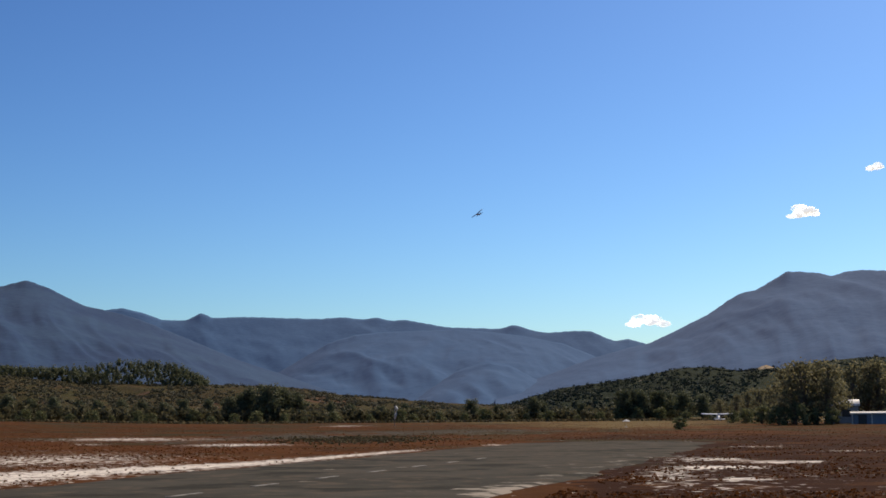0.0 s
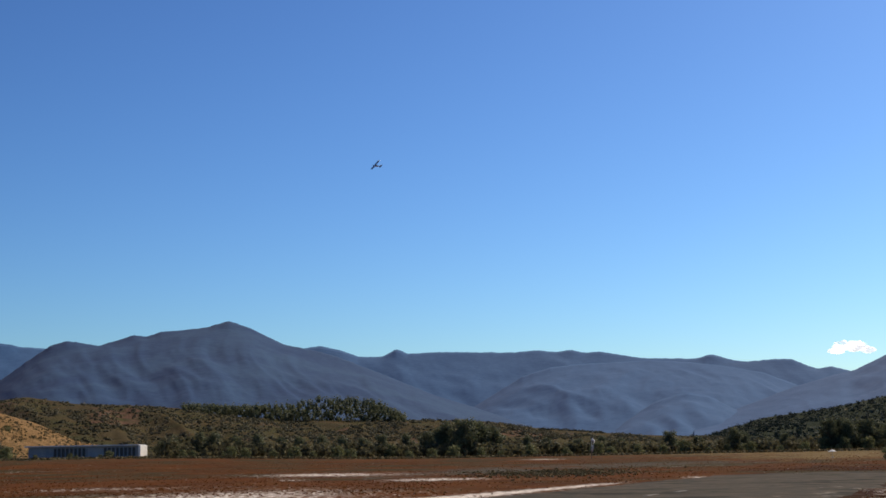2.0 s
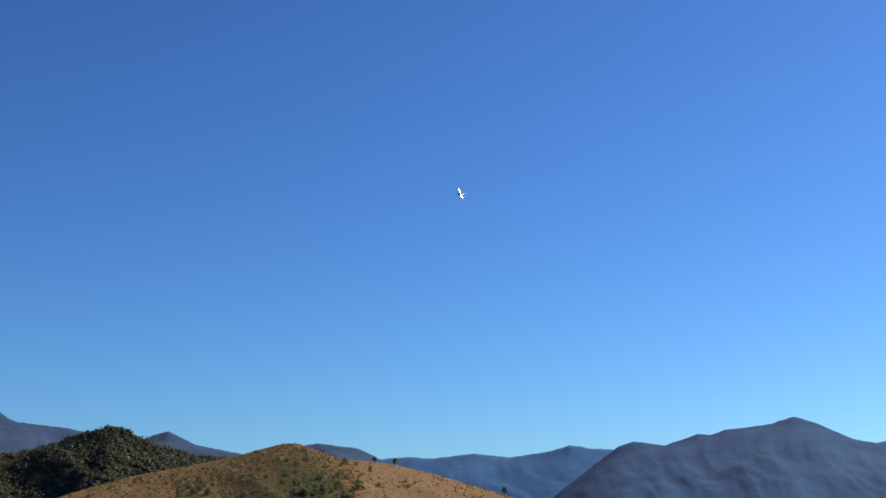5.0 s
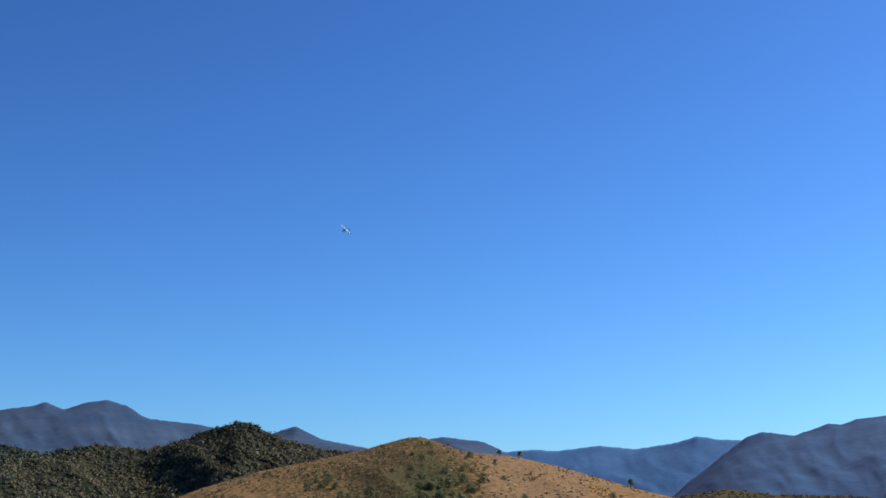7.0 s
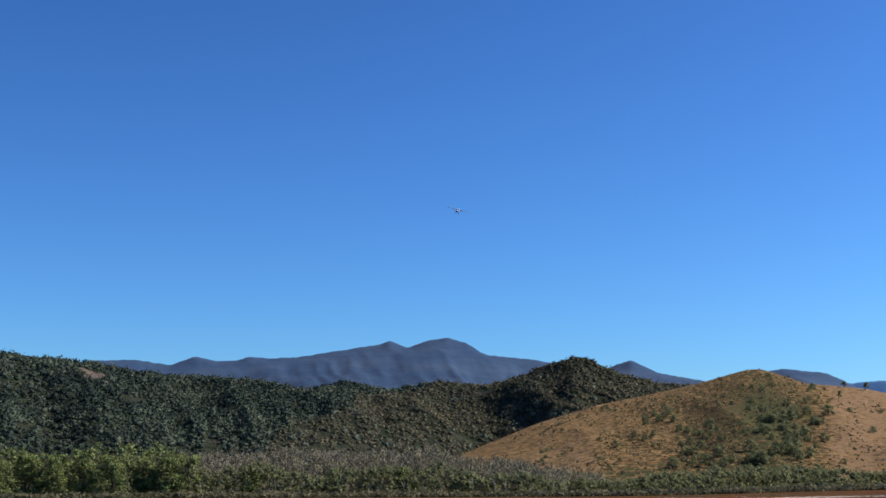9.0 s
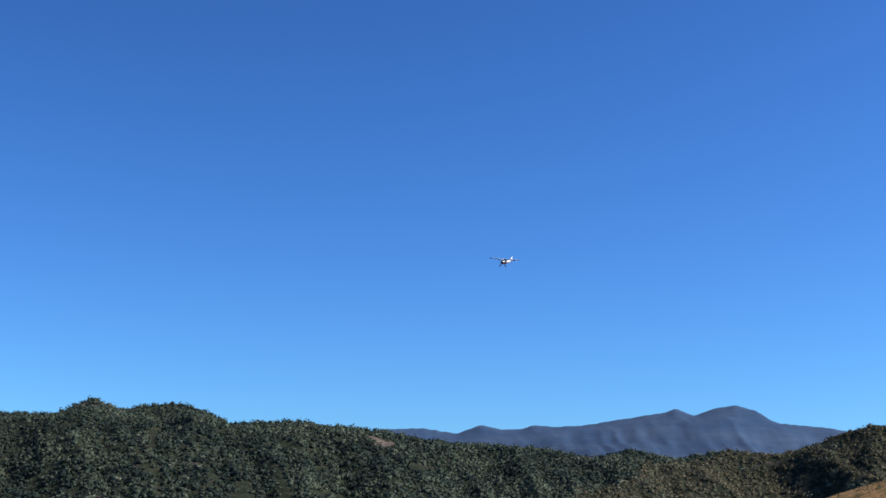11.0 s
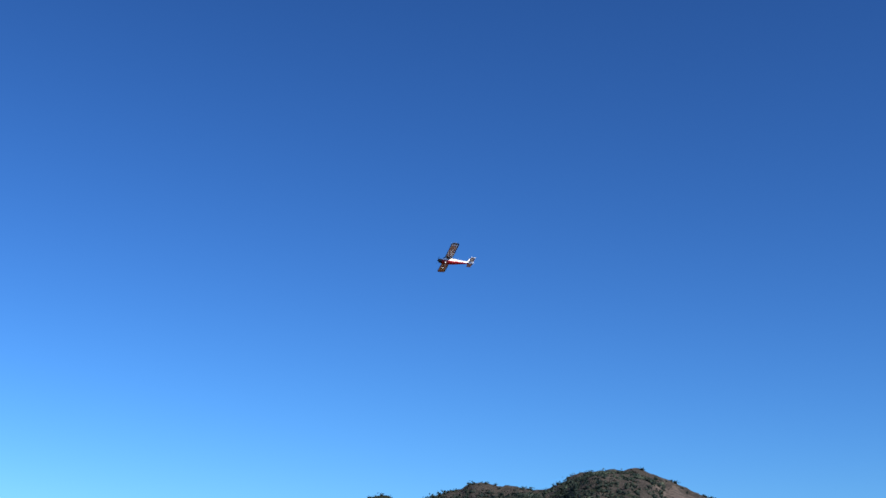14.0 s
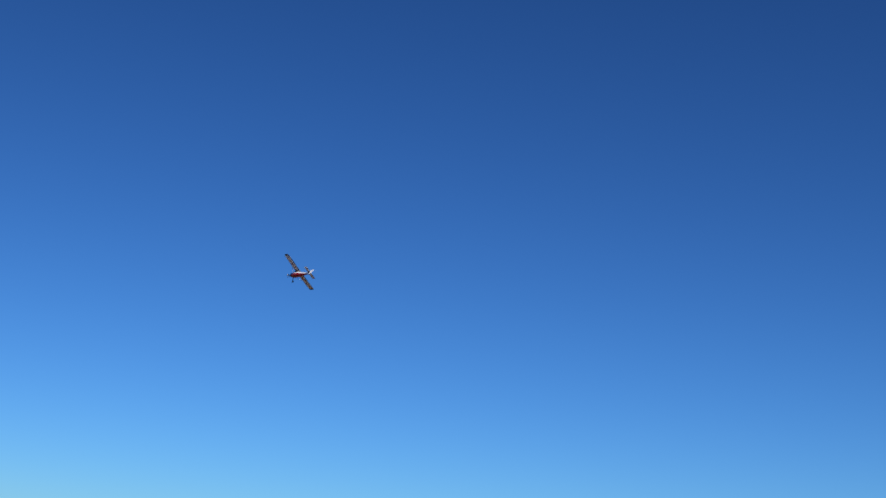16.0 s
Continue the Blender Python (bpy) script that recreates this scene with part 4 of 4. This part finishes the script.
part("wall", box(bmesh.new(), 0, 0, 1.35, 25.6, 7.0, 2.9, 0.03), M_WALL, hall)
part("end_wall", box(bmesh.new(), 13.0, -0.2, 1.45, 0.5, 7.8, 3.1, 0.03), M_WHITEWALL, hall, "bright white end wall")
part("roof", box(bmesh.new(), -0.3, -0.3, 2.98, 26.4, 8.2, 0.32, 0.04), M_ROOF, hall, "flat pale sheet roof with overhang")
part("plinth", box(bmesh.new(), 0, -3.6, 0.15, 25.6, 0.3, 0.5, 0.02), M_WHITEWALL, hall)
for k in range(16):
    x = (-6.6 + 0.95 * k) if k < 8 else (5.0 + 0.95 * (k - 8))
    part("window", box(bmesh.new(), x, -3.52, 1.5, 0.6, 0.16, 1.9), M_DARKPANE, hall)
    part("mullion", box(bmesh.new(), x + 0.47, -3.6, 1.5, 0.2, 0.3, 2.3, 0.02), M_WALL, hall)

c = on_ground(-18.2, 190, 0.05)
shed = thing("low_shed", Matrix.Translation(c) @ pose(0, 0, 0, 0, 0, -16) @ Matrix.Scale(1.3, 4), "low blue-grey shed with a white sheet roof", "shed")
M_BLUEWALL = mat("blue_grey_sheet", (0.13, 0.19, 0.27), 0.7, (0.22, 0.28, 0.36), 0.8, 5.0)
part("wall", box(bmesh.new(), 0, 0, 0.55, 5.6, 2.4, 1.1, 0.02), M_BLUEWALL, shed)
part("roof", box(bmesh.new(), 0, -0.1, 1.18, 6.2, 3.0, 0.12, 0.02, pose(0, 0, 0, 3, 0, 0)), M_WHITEWALL, shed, "white sheet roof")
for x in (-2.9, -1.0, 1.0, 2.9):
    part("post", box(bmesh.new(), x, -1.4, 0.55, 0.09, 0.09, 1.15, 0.01), M_WHITEWALL, shed)
part("door", box(bmesh.new(), -1.9, -1.22, 0.5, 0.8, 0.06, 0.95, 0.01), M_DARKPANE, shed)
# a small grey hut deeper in the trees
c = on_ground(-16.75, 200, 0.05)
hut = thing("grey_hut", Matrix.Translation(c) @ pose(0, 0, 0, 0, 0, -15) @ Matrix.Scale(1.6, 4), "small grey hut between the trees", "hut")
part("wall", box(bmesh.new(), 0, 0, 0.8, 2.4, 2.0, 1.6, 0.02), M_WALL, hut)
rf = bmesh.new()
loft(rf, [[Vector((x, -1.2, 1.58)), Vector((x, 0, 2.1)), Vector((x, 1.2, 1.58)), Vector((x, 1.2, 1.5)), Vector((x, 0, 2.0)), Vector((x, -1.2, 1.5))] for x in (-1.35, 1.35)])
part("roof", rf, M_ROOF, hut)
part("window", box(bmesh.new(), 0.2, -1.02, 0.9, 0.7, 0.08, 0.6), M_DARKPANE, hut)

# windsock
M_STEEL = mat("grey_steel", (0.35, 0.35, 0.36), 0.5, (0.5, 0.5, 0.5), 2.0, 12.0, metal=0.6)
c = on_ground(1.64, 200, 0.1)
sock = thing("windsock", Matrix.Translation(c), "slack white windsock on a thin steel pole", "windsock")
part("pole", tube(bmesh.new(), [(0, 0, 0), (0, 0, 1.6), (0.1, 0, 3.0)], [0.05, 0.045, 0.035], 8), M_STEEL, sock)
part("sleeve", tube(bmesh.new(), [(0.12, 0, 2.95), (0.42, 0, 2.7), (0.25, 0.05, 1.9), (0.12, 0.08, 1.15)], [0.19, 0.18, 0.14, 0.09], 12), M_WHITEWALL, sock, "hanging white cloth sleeve")
part("ring", tube(bmesh.new(), [(0.02, 0, 3.0), (0.2, 0, 2.95)], [0.05, 0.20], 12), M_STEEL, sock)

# parasol of the flight line
c = on_ground(-8.03, 172, 0.0)
shade = thing("parasol", Matrix.Translation(c) @ Matrix.Scale(0.55, 4), "white parasol over the flight line", "parasol")
part("pole", tube(bmesh.new(), [(0, 0, -0.2), (0, 0, 1.6)], [0.03, 0.02], 8), M_STEEL, shade)
cn = bmesh.new()
bmesh.ops.create_cone(cn, segments=8, radius1=0.95, radius2=0.04, depth=0.45, cap_ends=False)
bmesh.ops.translate(cn, vec=(0, 0, 1.55), verts=cn.verts)
bmesh.ops.solidify(cn, geom=cn.faces[:], thickness=0.02)
part("canopy", cn, M_WHITEWALL, shade)
part("foot", box(bmesh.new(), 0, 0, 0.05, 0.5, 0.5, 0.14, 0.02), M_STEEL, shade)

# ---- clouds ----
M_CLOUD = bpy.data.materials.new("cloud")
M_CLOUD.use_nodes = True
cn_n, cn_l = M_CLOUD.node_tree.nodes, M_CLOUD.node_tree.links
cn_n["Principled BSDF"].inputs["Base Color"].default_value = (0.95, 0.95, 0.95, 1)
cn_n["Principled BSDF"].inputs["Roughness"].default_value = 1.0
# Added glow stands in for sunlight scattered through the cloud.
cn_n["Principled BSDF"].inputs["Emission Color"].default_value = (0.93, 0.96, 1.0, 1)
cn_n["Principled BSDF"].inputs["Emission Strength"].default_value = 0.75
clear, blend, tc = cn_n.new("ShaderNodeBsdfTransparent"), cn_n.new("ShaderNodeMixShader"), cn_n.new("ShaderNodeTexCoord")
puff, fade = cn_n.new("ShaderNodeTexNoise"), cn_n.new("ShaderNodeMapRange")
puff.inputs["Scale"].default_value, puff.inputs["Detail"].default_value = 0.02, 5
fade.inputs["From Min"].default_value, fade.inputs["From Max"].default_value = 0.34, 0.60
fade.inputs["To Min"].default_value, fade.inputs["To Max"].default_value = 0.0, 1.0
cn_l.new(tc.outputs["Object"], puff.inputs["Vector"])
cn_l.new(puff.outputs["Fac"], fade.inputs["Value"])
cn_l.new(fade.outputs[0], blend.inputs[0])
cn_l.new(clear.outputs[0], blend.inputs[1])
cn_l.new(cn_n["Principled BSDF"].outputs[0], blend.inputs[2])
cn_l.new(blend.outputs[0], cn_n["Material Output"].inputs["Surface"])


def cloud(az, el, r, wide, tall, lobes, seed):
    """A small fair-weather cloud: flat below, heaped above."""
    pick = random.Random(seed)
    bm = bmesh.new()
    for k in range(lobes):
        u = pick.uniform(-1, 1)
        h = (1 - u * u) * pick.uniform(0.1, 1.0)
        rad = tall * pick.uniform(0.32, 0.55) * (1.1 - 0.6 * abs(u))
        g = bmesh.ops.create_icosphere(bm, subdivisions=3, radius=1.0)["verts"]
        for v in g:
            v.co *= 1 + 0.35 * (noise.fractal(v.co * 1.7 + Vector((k * 5.1, seed, 0)), 1.0, 2.0, 4))
        bmesh.ops.transform(bm, matrix=Matrix.Translation((u * wide / 2, pick.uniform(-0.3, 0.3) * tall, h * tall * 0.75)) @ Matrix.Diagonal((rad * 1.7, rad * 1.2, rad * 0.85, 1)), verts=g)
    for f in bm.faces:
        f.smooth = True
    ob = part("cloud", bm, M_CLOUD)
    ob.matrix_basis = Matrix.Translation(at(az, r, EYE + r * math.tan(radians(el)))) @ pose(0, 0, 0, 0, 0, az)
    return tagged(ob, "small white fair-weather cloud over the mountains", "cloud", kind="structure")


cloud(-9.2, 3.85, 4700, 150, 40, 9, 1)
cloud(-15.5, 8.15, 4600, 84, 38, 8, 2)
cloud(-18.4, 9.9, 4600, 50, 22, 5, 3)

# ---- aeroplanes ----
M_GLOSSWHITE = mat("gloss_white_film", (0.74, 0.74, 0.73), 0.28, (0.82, 0.82, 0.81), 0.8, 6.0)
# White film whose base is darkened and blued for the wing's backlit shade.
M_UPPER = mat("shade_toned_white_film", (0.40, 0.47, 0.60), 0.17, (0.46, 0.53, 0.66), 0.8, 6.0)
M_UPPER.node_tree.nodes["Principled BSDF"].inputs["Specular IOR Level"].default_value = 0.5
M_NAVY = mat("glossy_navy_film", (0.010, 0.014, 0.040), 0.36, (0.016, 0.020, 0.052), 0.8, 6.0)
M_BLACK = mat("black_paint", (0.012, 0.012, 0.016), 0.35, (0.03, 0.03, 0.034), 2.0, 9.0)
M_TYRE = mat("tyre_rubber", (0.015, 0.015, 0.015), 0.9, (0.03, 0.03, 0.03), 6.0, 20.0)
M_GLASS = mat("dark_canopy", (0.02, 0.025, 0.03), 0.08)
M_TWOTONE = bpy.data.materials.new("white_over_red")
M_TWOTONE.use_nodes = True
tn, tl = M_TWOTONE.node_tree.nodes, M_TWOTONE.node_tree.links
tcn, sep, cut, tone = tn.new("ShaderNodeTexCoord"), tn.new("ShaderNodeSeparateXYZ"), tn.new("ShaderNodeMath"), tn.new("ShaderNodeMix")
tl.new(tcn.outputs["Object"], sep.inputs[0])
cut.operation, cut.inputs[1].default_value = "GREATER_THAN", -0.025
tl.new(sep.outputs["Z"], cut.inputs[0])
tone.data_type = "RGBA"
tone.inputs[6].default_value, tone.inputs[7].default_value = (0.33, 0.008, 0.012, 1), (0.80, 0.80, 0.79, 1)
tl.new(cut.outputs[0], tone.inputs["Factor"])
spine, deck = tn.new("ShaderNodeMath"), tn.new("ShaderNodeMix")
spine.operation, spine.inputs[1].default_value = "GREATER_THAN", 0.125
tl.new(sep.outputs["Z"], spine.inputs[0])
deck.data_type = "RGBA"
deck.inputs[7].default_value = (0.012, 0.016, 0.045, 1)
tl.new(spine.outputs[0], deck.inputs["Factor"])
tl.new(tone.outputs[2], deck.inputs[6])
tl.new(deck.outputs[2], tn["Principled BSDF"].inputs["Base Color"])
tn["Principled BSDF"].inputs["Roughness"].default_value = 0.28


def oval(y, half, top, bottom, n=14):
    mid, ht = (top + bottom) / 2, (top - bottom) / 2
    return [Vector((half * math.copysign(abs(math.cos(a)) ** 0.8, math.cos(a)), y, mid + ht * math.copysign(abs(math.sin(a)) ** 0.8, math.sin(a)))) for a in [2 * math.pi * k / n for k in range(n)]]


def foil(x, lead, trail, z, thick):
    """A wing section from leading to trailing edge."""
    shape = ((0, 0), (0.06, 0.6), (0.3, 1.0), (0.65, 0.62), (1, 0.04), (0.65, -0.12), (0.3, -0.3), (0.06, -0.32))
    return [Vector((x, lead + (trail - lead) * u, z + thick * v)) for u, v in shape]


def surface(x0, x1, lead, trail, z, thick, n=6, drop=0.0):
    bm = bmesh.new()
    return loft(bm, [foil(x0 + (x1 - x0) * k / n, lead, trail, z + drop * k / n, thick) for k in range(n + 1)])


def aeroplane(name, label, body):
    """A high-wing taildragger model of 2.7 m span: nose along +y, wing over the cabin."""
    skin, skin_label = (M_UPPER if body is M_TWOTONE else M_GLOSSWHITE), "white upper skin"
    tail_skin, tail_label = (M_NAVY, "glossy navy upper skin") if body is M_TWOTONE else (M_GLOSSWHITE, "white upper skin")
    top = thing(name, pose(0, 0, 0), label, "aeroplane")
    bm = bmesh.new()
    loft(bm, [oval(*q) for q in ((0.44, 0.11, 0.10, -0.13), (0.36, 0.135, 0.12, -0.155), (0.24, 0.15, 0.19, -0.17), (0.05, 0.155, 0.205, -0.175), (-0.2, 0.148, 0.19, -0.165),
                                 (-0.5, 0.115, 0.13, -0.125), (-0.85, 0.08, 0.10, -0.08), (-1.2, 0.045, 0.08, -0.035), (-1.42, 0.018, 0.065, 0.0))])
    part("fuselage", bm, body, top)
    cw = bmesh.new()
    loft(cw, [oval(*q) for q in ((0.445, 0.118, 0.105, -0.135), (0.52, 0.112, 0.10, -0.125), (0.585, 0.095, 0.08, -0.10), (0.60, 0.05, 0.03, -0.05))])
    part("cowling", cw, M_BLACK, top, "black engine cowling")
    ws = bmesh.new()
    loft(ws, [oval(0.335, 0.10, 0.155, 0.09), oval(0.26, 0.135, 0.205, 0.09), oval(0.2, 0.14, 0.215, 0.09)])
    part("windscreen", ws, M_GLASS, top, "dark windscreen")
    for sx in (-1, 1):
        part("side_window", box(bmesh.new(), sx * 0.151, 0.02, 0.105, 0.012, 0.26, 0.10, 0.004), M_GLASS, top)
        wing = part("wing", surface(sx * 0.02, sx * 1.27, 0.215, -0.205, 0.205, 0.042, 6, 0.03), M_GLOSSWHITE, top)
        part("upper_skin", surface(sx * 0.02, sx * 1.27, 0.216, -0.206, 0.224, 0.027, 6, 0.03), skin, wing, skin_label)
        part("leading_edge", surface(sx * 0.16, sx * 1.27, 0.222, 0.165, 0.207, 0.034, 4, 0.03), M_BLACK, wing, "black leading edge")
        part("trailing_edge", surface(sx * 0.16, sx * 1.27, -0.185, -0.222, 0.208, 0.010, 4, 0.03), M_BLACK, wing, "dark trailing edge")
        tip = bmesh.new()
        loft(tip, [foil(sx * 1.268, 0.215, -0.205, 0.236, 0.043), foil(sx * 1.32, 0.195, -0.19, 0.240, 0.036), foil(sx * 1.35, 0.14, -0.15, 0.245, 0.02)])
        part("wing_tip", tip, M_BLACK, wing, "black wing tip")
        part("strut", tube(bmesh.new(), [(sx * 0.14, 0.06, -0.13), (sx * 0.66, 0.06, 0.20)], [0.012, 0.012], 6), M_GLOSSWHITE, top)
        stab = part("tailplane", surface(sx * 0.01, sx * 0.44, -1.17, -1.30, 0.075, 0.014, 3), M_GLOSSWHITE, top)
        part("upper_skin", surface(sx * 0.012, sx * 0.435, -1.172, -1.298, 0.082, 0.010, 3), tail_skin, stab, tail_label)
        flap = part("elevator", surface(sx * 0.03, sx * 0.45, -1.305, -1.44, 0.075, 0.012, 3), M_GLOSSWHITE, top)
        part("upper_skin", surface(sx * 0.032, sx * 0.448, -1.307, -1.438, 0.081, 0.009, 3), tail_skin, flap, tail_label)
        part("gear_leg", tube(bmesh.new(), [(sx * 0.10, 0.30, -0.14), (sx * 0.23, 0.32, -0.30)], [0.024, 0.016], 6), M_BLACK, top)
        wl = bmesh.new()
        bmesh.ops.create_cone(wl, segments=18, radius1=0.072, radius2=0.072, depth=0.05, cap_ends=True)
        bmesh.ops.bevel(wl, geom=wl.edges[:], offset=0.015, segments=2, affect="EDGES", profile=0.5)
        bmesh.ops.transform(wl, matrix=pose(sx * 0.255, 0.32, -0.305, 0, 90, 0), verts=wl.verts)
        wheel = part("wheel", wl, M_TYRE, top)
        hub = bmesh.new()
        bmesh.ops.create_cone(hub, segments=12, radius1=0.035, radius2=0.03, depth=0.07, cap_ends=True)
        bmesh.ops.transform(hub, matrix=pose(sx * 0.255, 0.32, -0.305, 0, 90, 0), verts=hub.verts)
        part("hub", hub, M_GLOSSWHITE, wheel)
    fin = bmesh.new()
    loft(fin, [[Vector((0.012 * a, y, z)) for a, y in ((0, f), (1, f - 0.06), (0.3, b), (-0.3, b), (-1, f - 0.06))] for f, b, z in ((-1.02, -1.33, 0.07), (-1.16, -1.34, 0.22), (-1.22, -1.35, 0.32))])
    part("fin", fin, M_GLOSSWHITE, top)
    part("rudder", box(bmesh.new(), 0, -1.40, 0.185, 0.018, 0.13, 0.33, 0.006), M_GLOSSWHITE, top)
    part("tail_wheel", tube(bmesh.new(), [(-0.012, -1.36, -0.05), (0.012, -1.36, -0.05)], [0.03, 0.03], 10), M_TYRE, top)
    prop = bmesh.new()
    for a in (0, 180):
        g = bmesh.ops.create_cube(prop, size=1.0)["verts"]
        bmesh.ops.transform(prop, matrix=pose(0, 0, 0, 0, a, 0) @ pose(0.13, 0, 0, 25, 0, 0) @ Matrix.Diagonal((0.24, 0.008, 0.034, 1)), verts=g)
    blade = part("propeller", prop, M_BLACK, top)
    blade.matrix_basis = pose(0, 0.63, -0.01)
    sp = bmesh.new()
    bmesh.ops.create_cone(sp, segments=14, radius1=0.042, radius2=0.006, depth=0.09, cap_ends=True)
    bmesh.ops.transform(sp, matrix=pose(0, 0.645, -0.01, -90, 0, 0), verts=sp.verts)
    part("spinner", sp, M_BLACK, top)
    return top, blade


flyer, flyer_prop = aeroplane("model_aeroplane", "white and red high-wing model aeroplane in flight", M_TWOTONE)
parked, parked_prop = aeroplane("parked_aeroplane", "white high-wing light aeroplane standing on the grass", M_GLOSSWHITE)
# A full-size light aircraft: the model's shape, scaled up.
c = on_ground(-11.78, 235, 0.0)
parked.matrix_basis = Matrix.Translation(c + Vector((0, 0, 0.80))) @ pose(0, 0, 0, 11, 0, -6)
parked.scale = (2.1, 2.1, 2.1)

# seconds, place, pitch, bank, heading
FLIGHT = (
    (0.0, 8.46, 247.58, 39.06, 7.0, -38.6, 20.0),
    (0.5, -0.92, 251.47, 40.39, 5.7, -40.7, 31.1),
    (1.0, -12.61, 253.45, 42.22, 10.0, -45.7, 36.7),
    (1.5, -29.34, 252.54, 46.79, 16.3, -43.0, 41.2),
    (2.0, -46.12, 248.96, 56.28, 20.2, -46.5, 48.3),
    (2.5, -60.34, 244.92, 64.35, 21.9, -58.1, 52.4),
    (3.0, -76.88, 241.31, 66.37, 21.3, -69.7, 64.9),
    (3.5, -88.92, 238.25, 68.70, 18.1, -71.2, 83.6),
    (4.0, -103.97, 232.45, 68.91, 13.5, -81.0, 124.0),
    (4.5, -115.71, 224.59, 69.93, 5.2, -78.3, 155.3),
    (5.0, -125.78, 214.86, 70.09, -4.0, -66.5, 170.5),
    (7.3, -155.71, 171.14, 56.28, -15.6, -37.5, 204.0),
    (7.5, -157.06, 165.72, 54.71, -14.0, -31.3, 204.5),
    (8.0, -152.56, 149.40, 49.19, -12.3, -9.9, 193.1),
    (8.5, -144.88, 131.71, 43.98, -12.3, -18.3, 214.3),
    (9.0, -135.08, 113.98, 38.57, -14.6, -15.6, 225.7),
    (9.5, -124.18, 96.43, 35.83, -18.8, -13.1, 227.3),
    (9.7, -119.88, 89.89, 34.06, -18.8, -14.5, 228.4),
    (11.8, -81.37, 37.11, 22.85, -10.6, 1.8, 209.6),
    (12.1, -77.71, 31.13, 21.93, -10.8, 5.7, 209.4),
    (12.5, -75.13, 23.85, 21.16, -8.4, 4.9, 211.7),
    (13.0, -73.54, 14.19, 21.20, -7.6, 6.0, 213.1),
    (13.5, -72.55, 2.80, 21.75, -9.2, 9.8, 212.6),
    (14.0, -70.95, -10.60, 22.01, -2.9, 22.0, 206.4),
    (14.5, -66.95, -25.12, 21.64, 1.3, 40.4, 198.7),
    (15.0, -61.51, -37.91, 20.69, 6.8, 40.6, 187.5),
    (15.5, -56.66, -47.89, 20.53, 4.0, 40.1, 177.2),
    (16.0, -52.41, -56.78, 20.40, 7.0, 37.8, 173.2),
)


def motions():
    walk(flyer, [(row[0], pose(*row[1:])) for row in FLIGHT])
    walk(flyer_prop, [(k * 0.1, pose(0, 0.63, -0.01, 0, (k * 76.0) % 360, 0)) for k in range(161)])


motions()
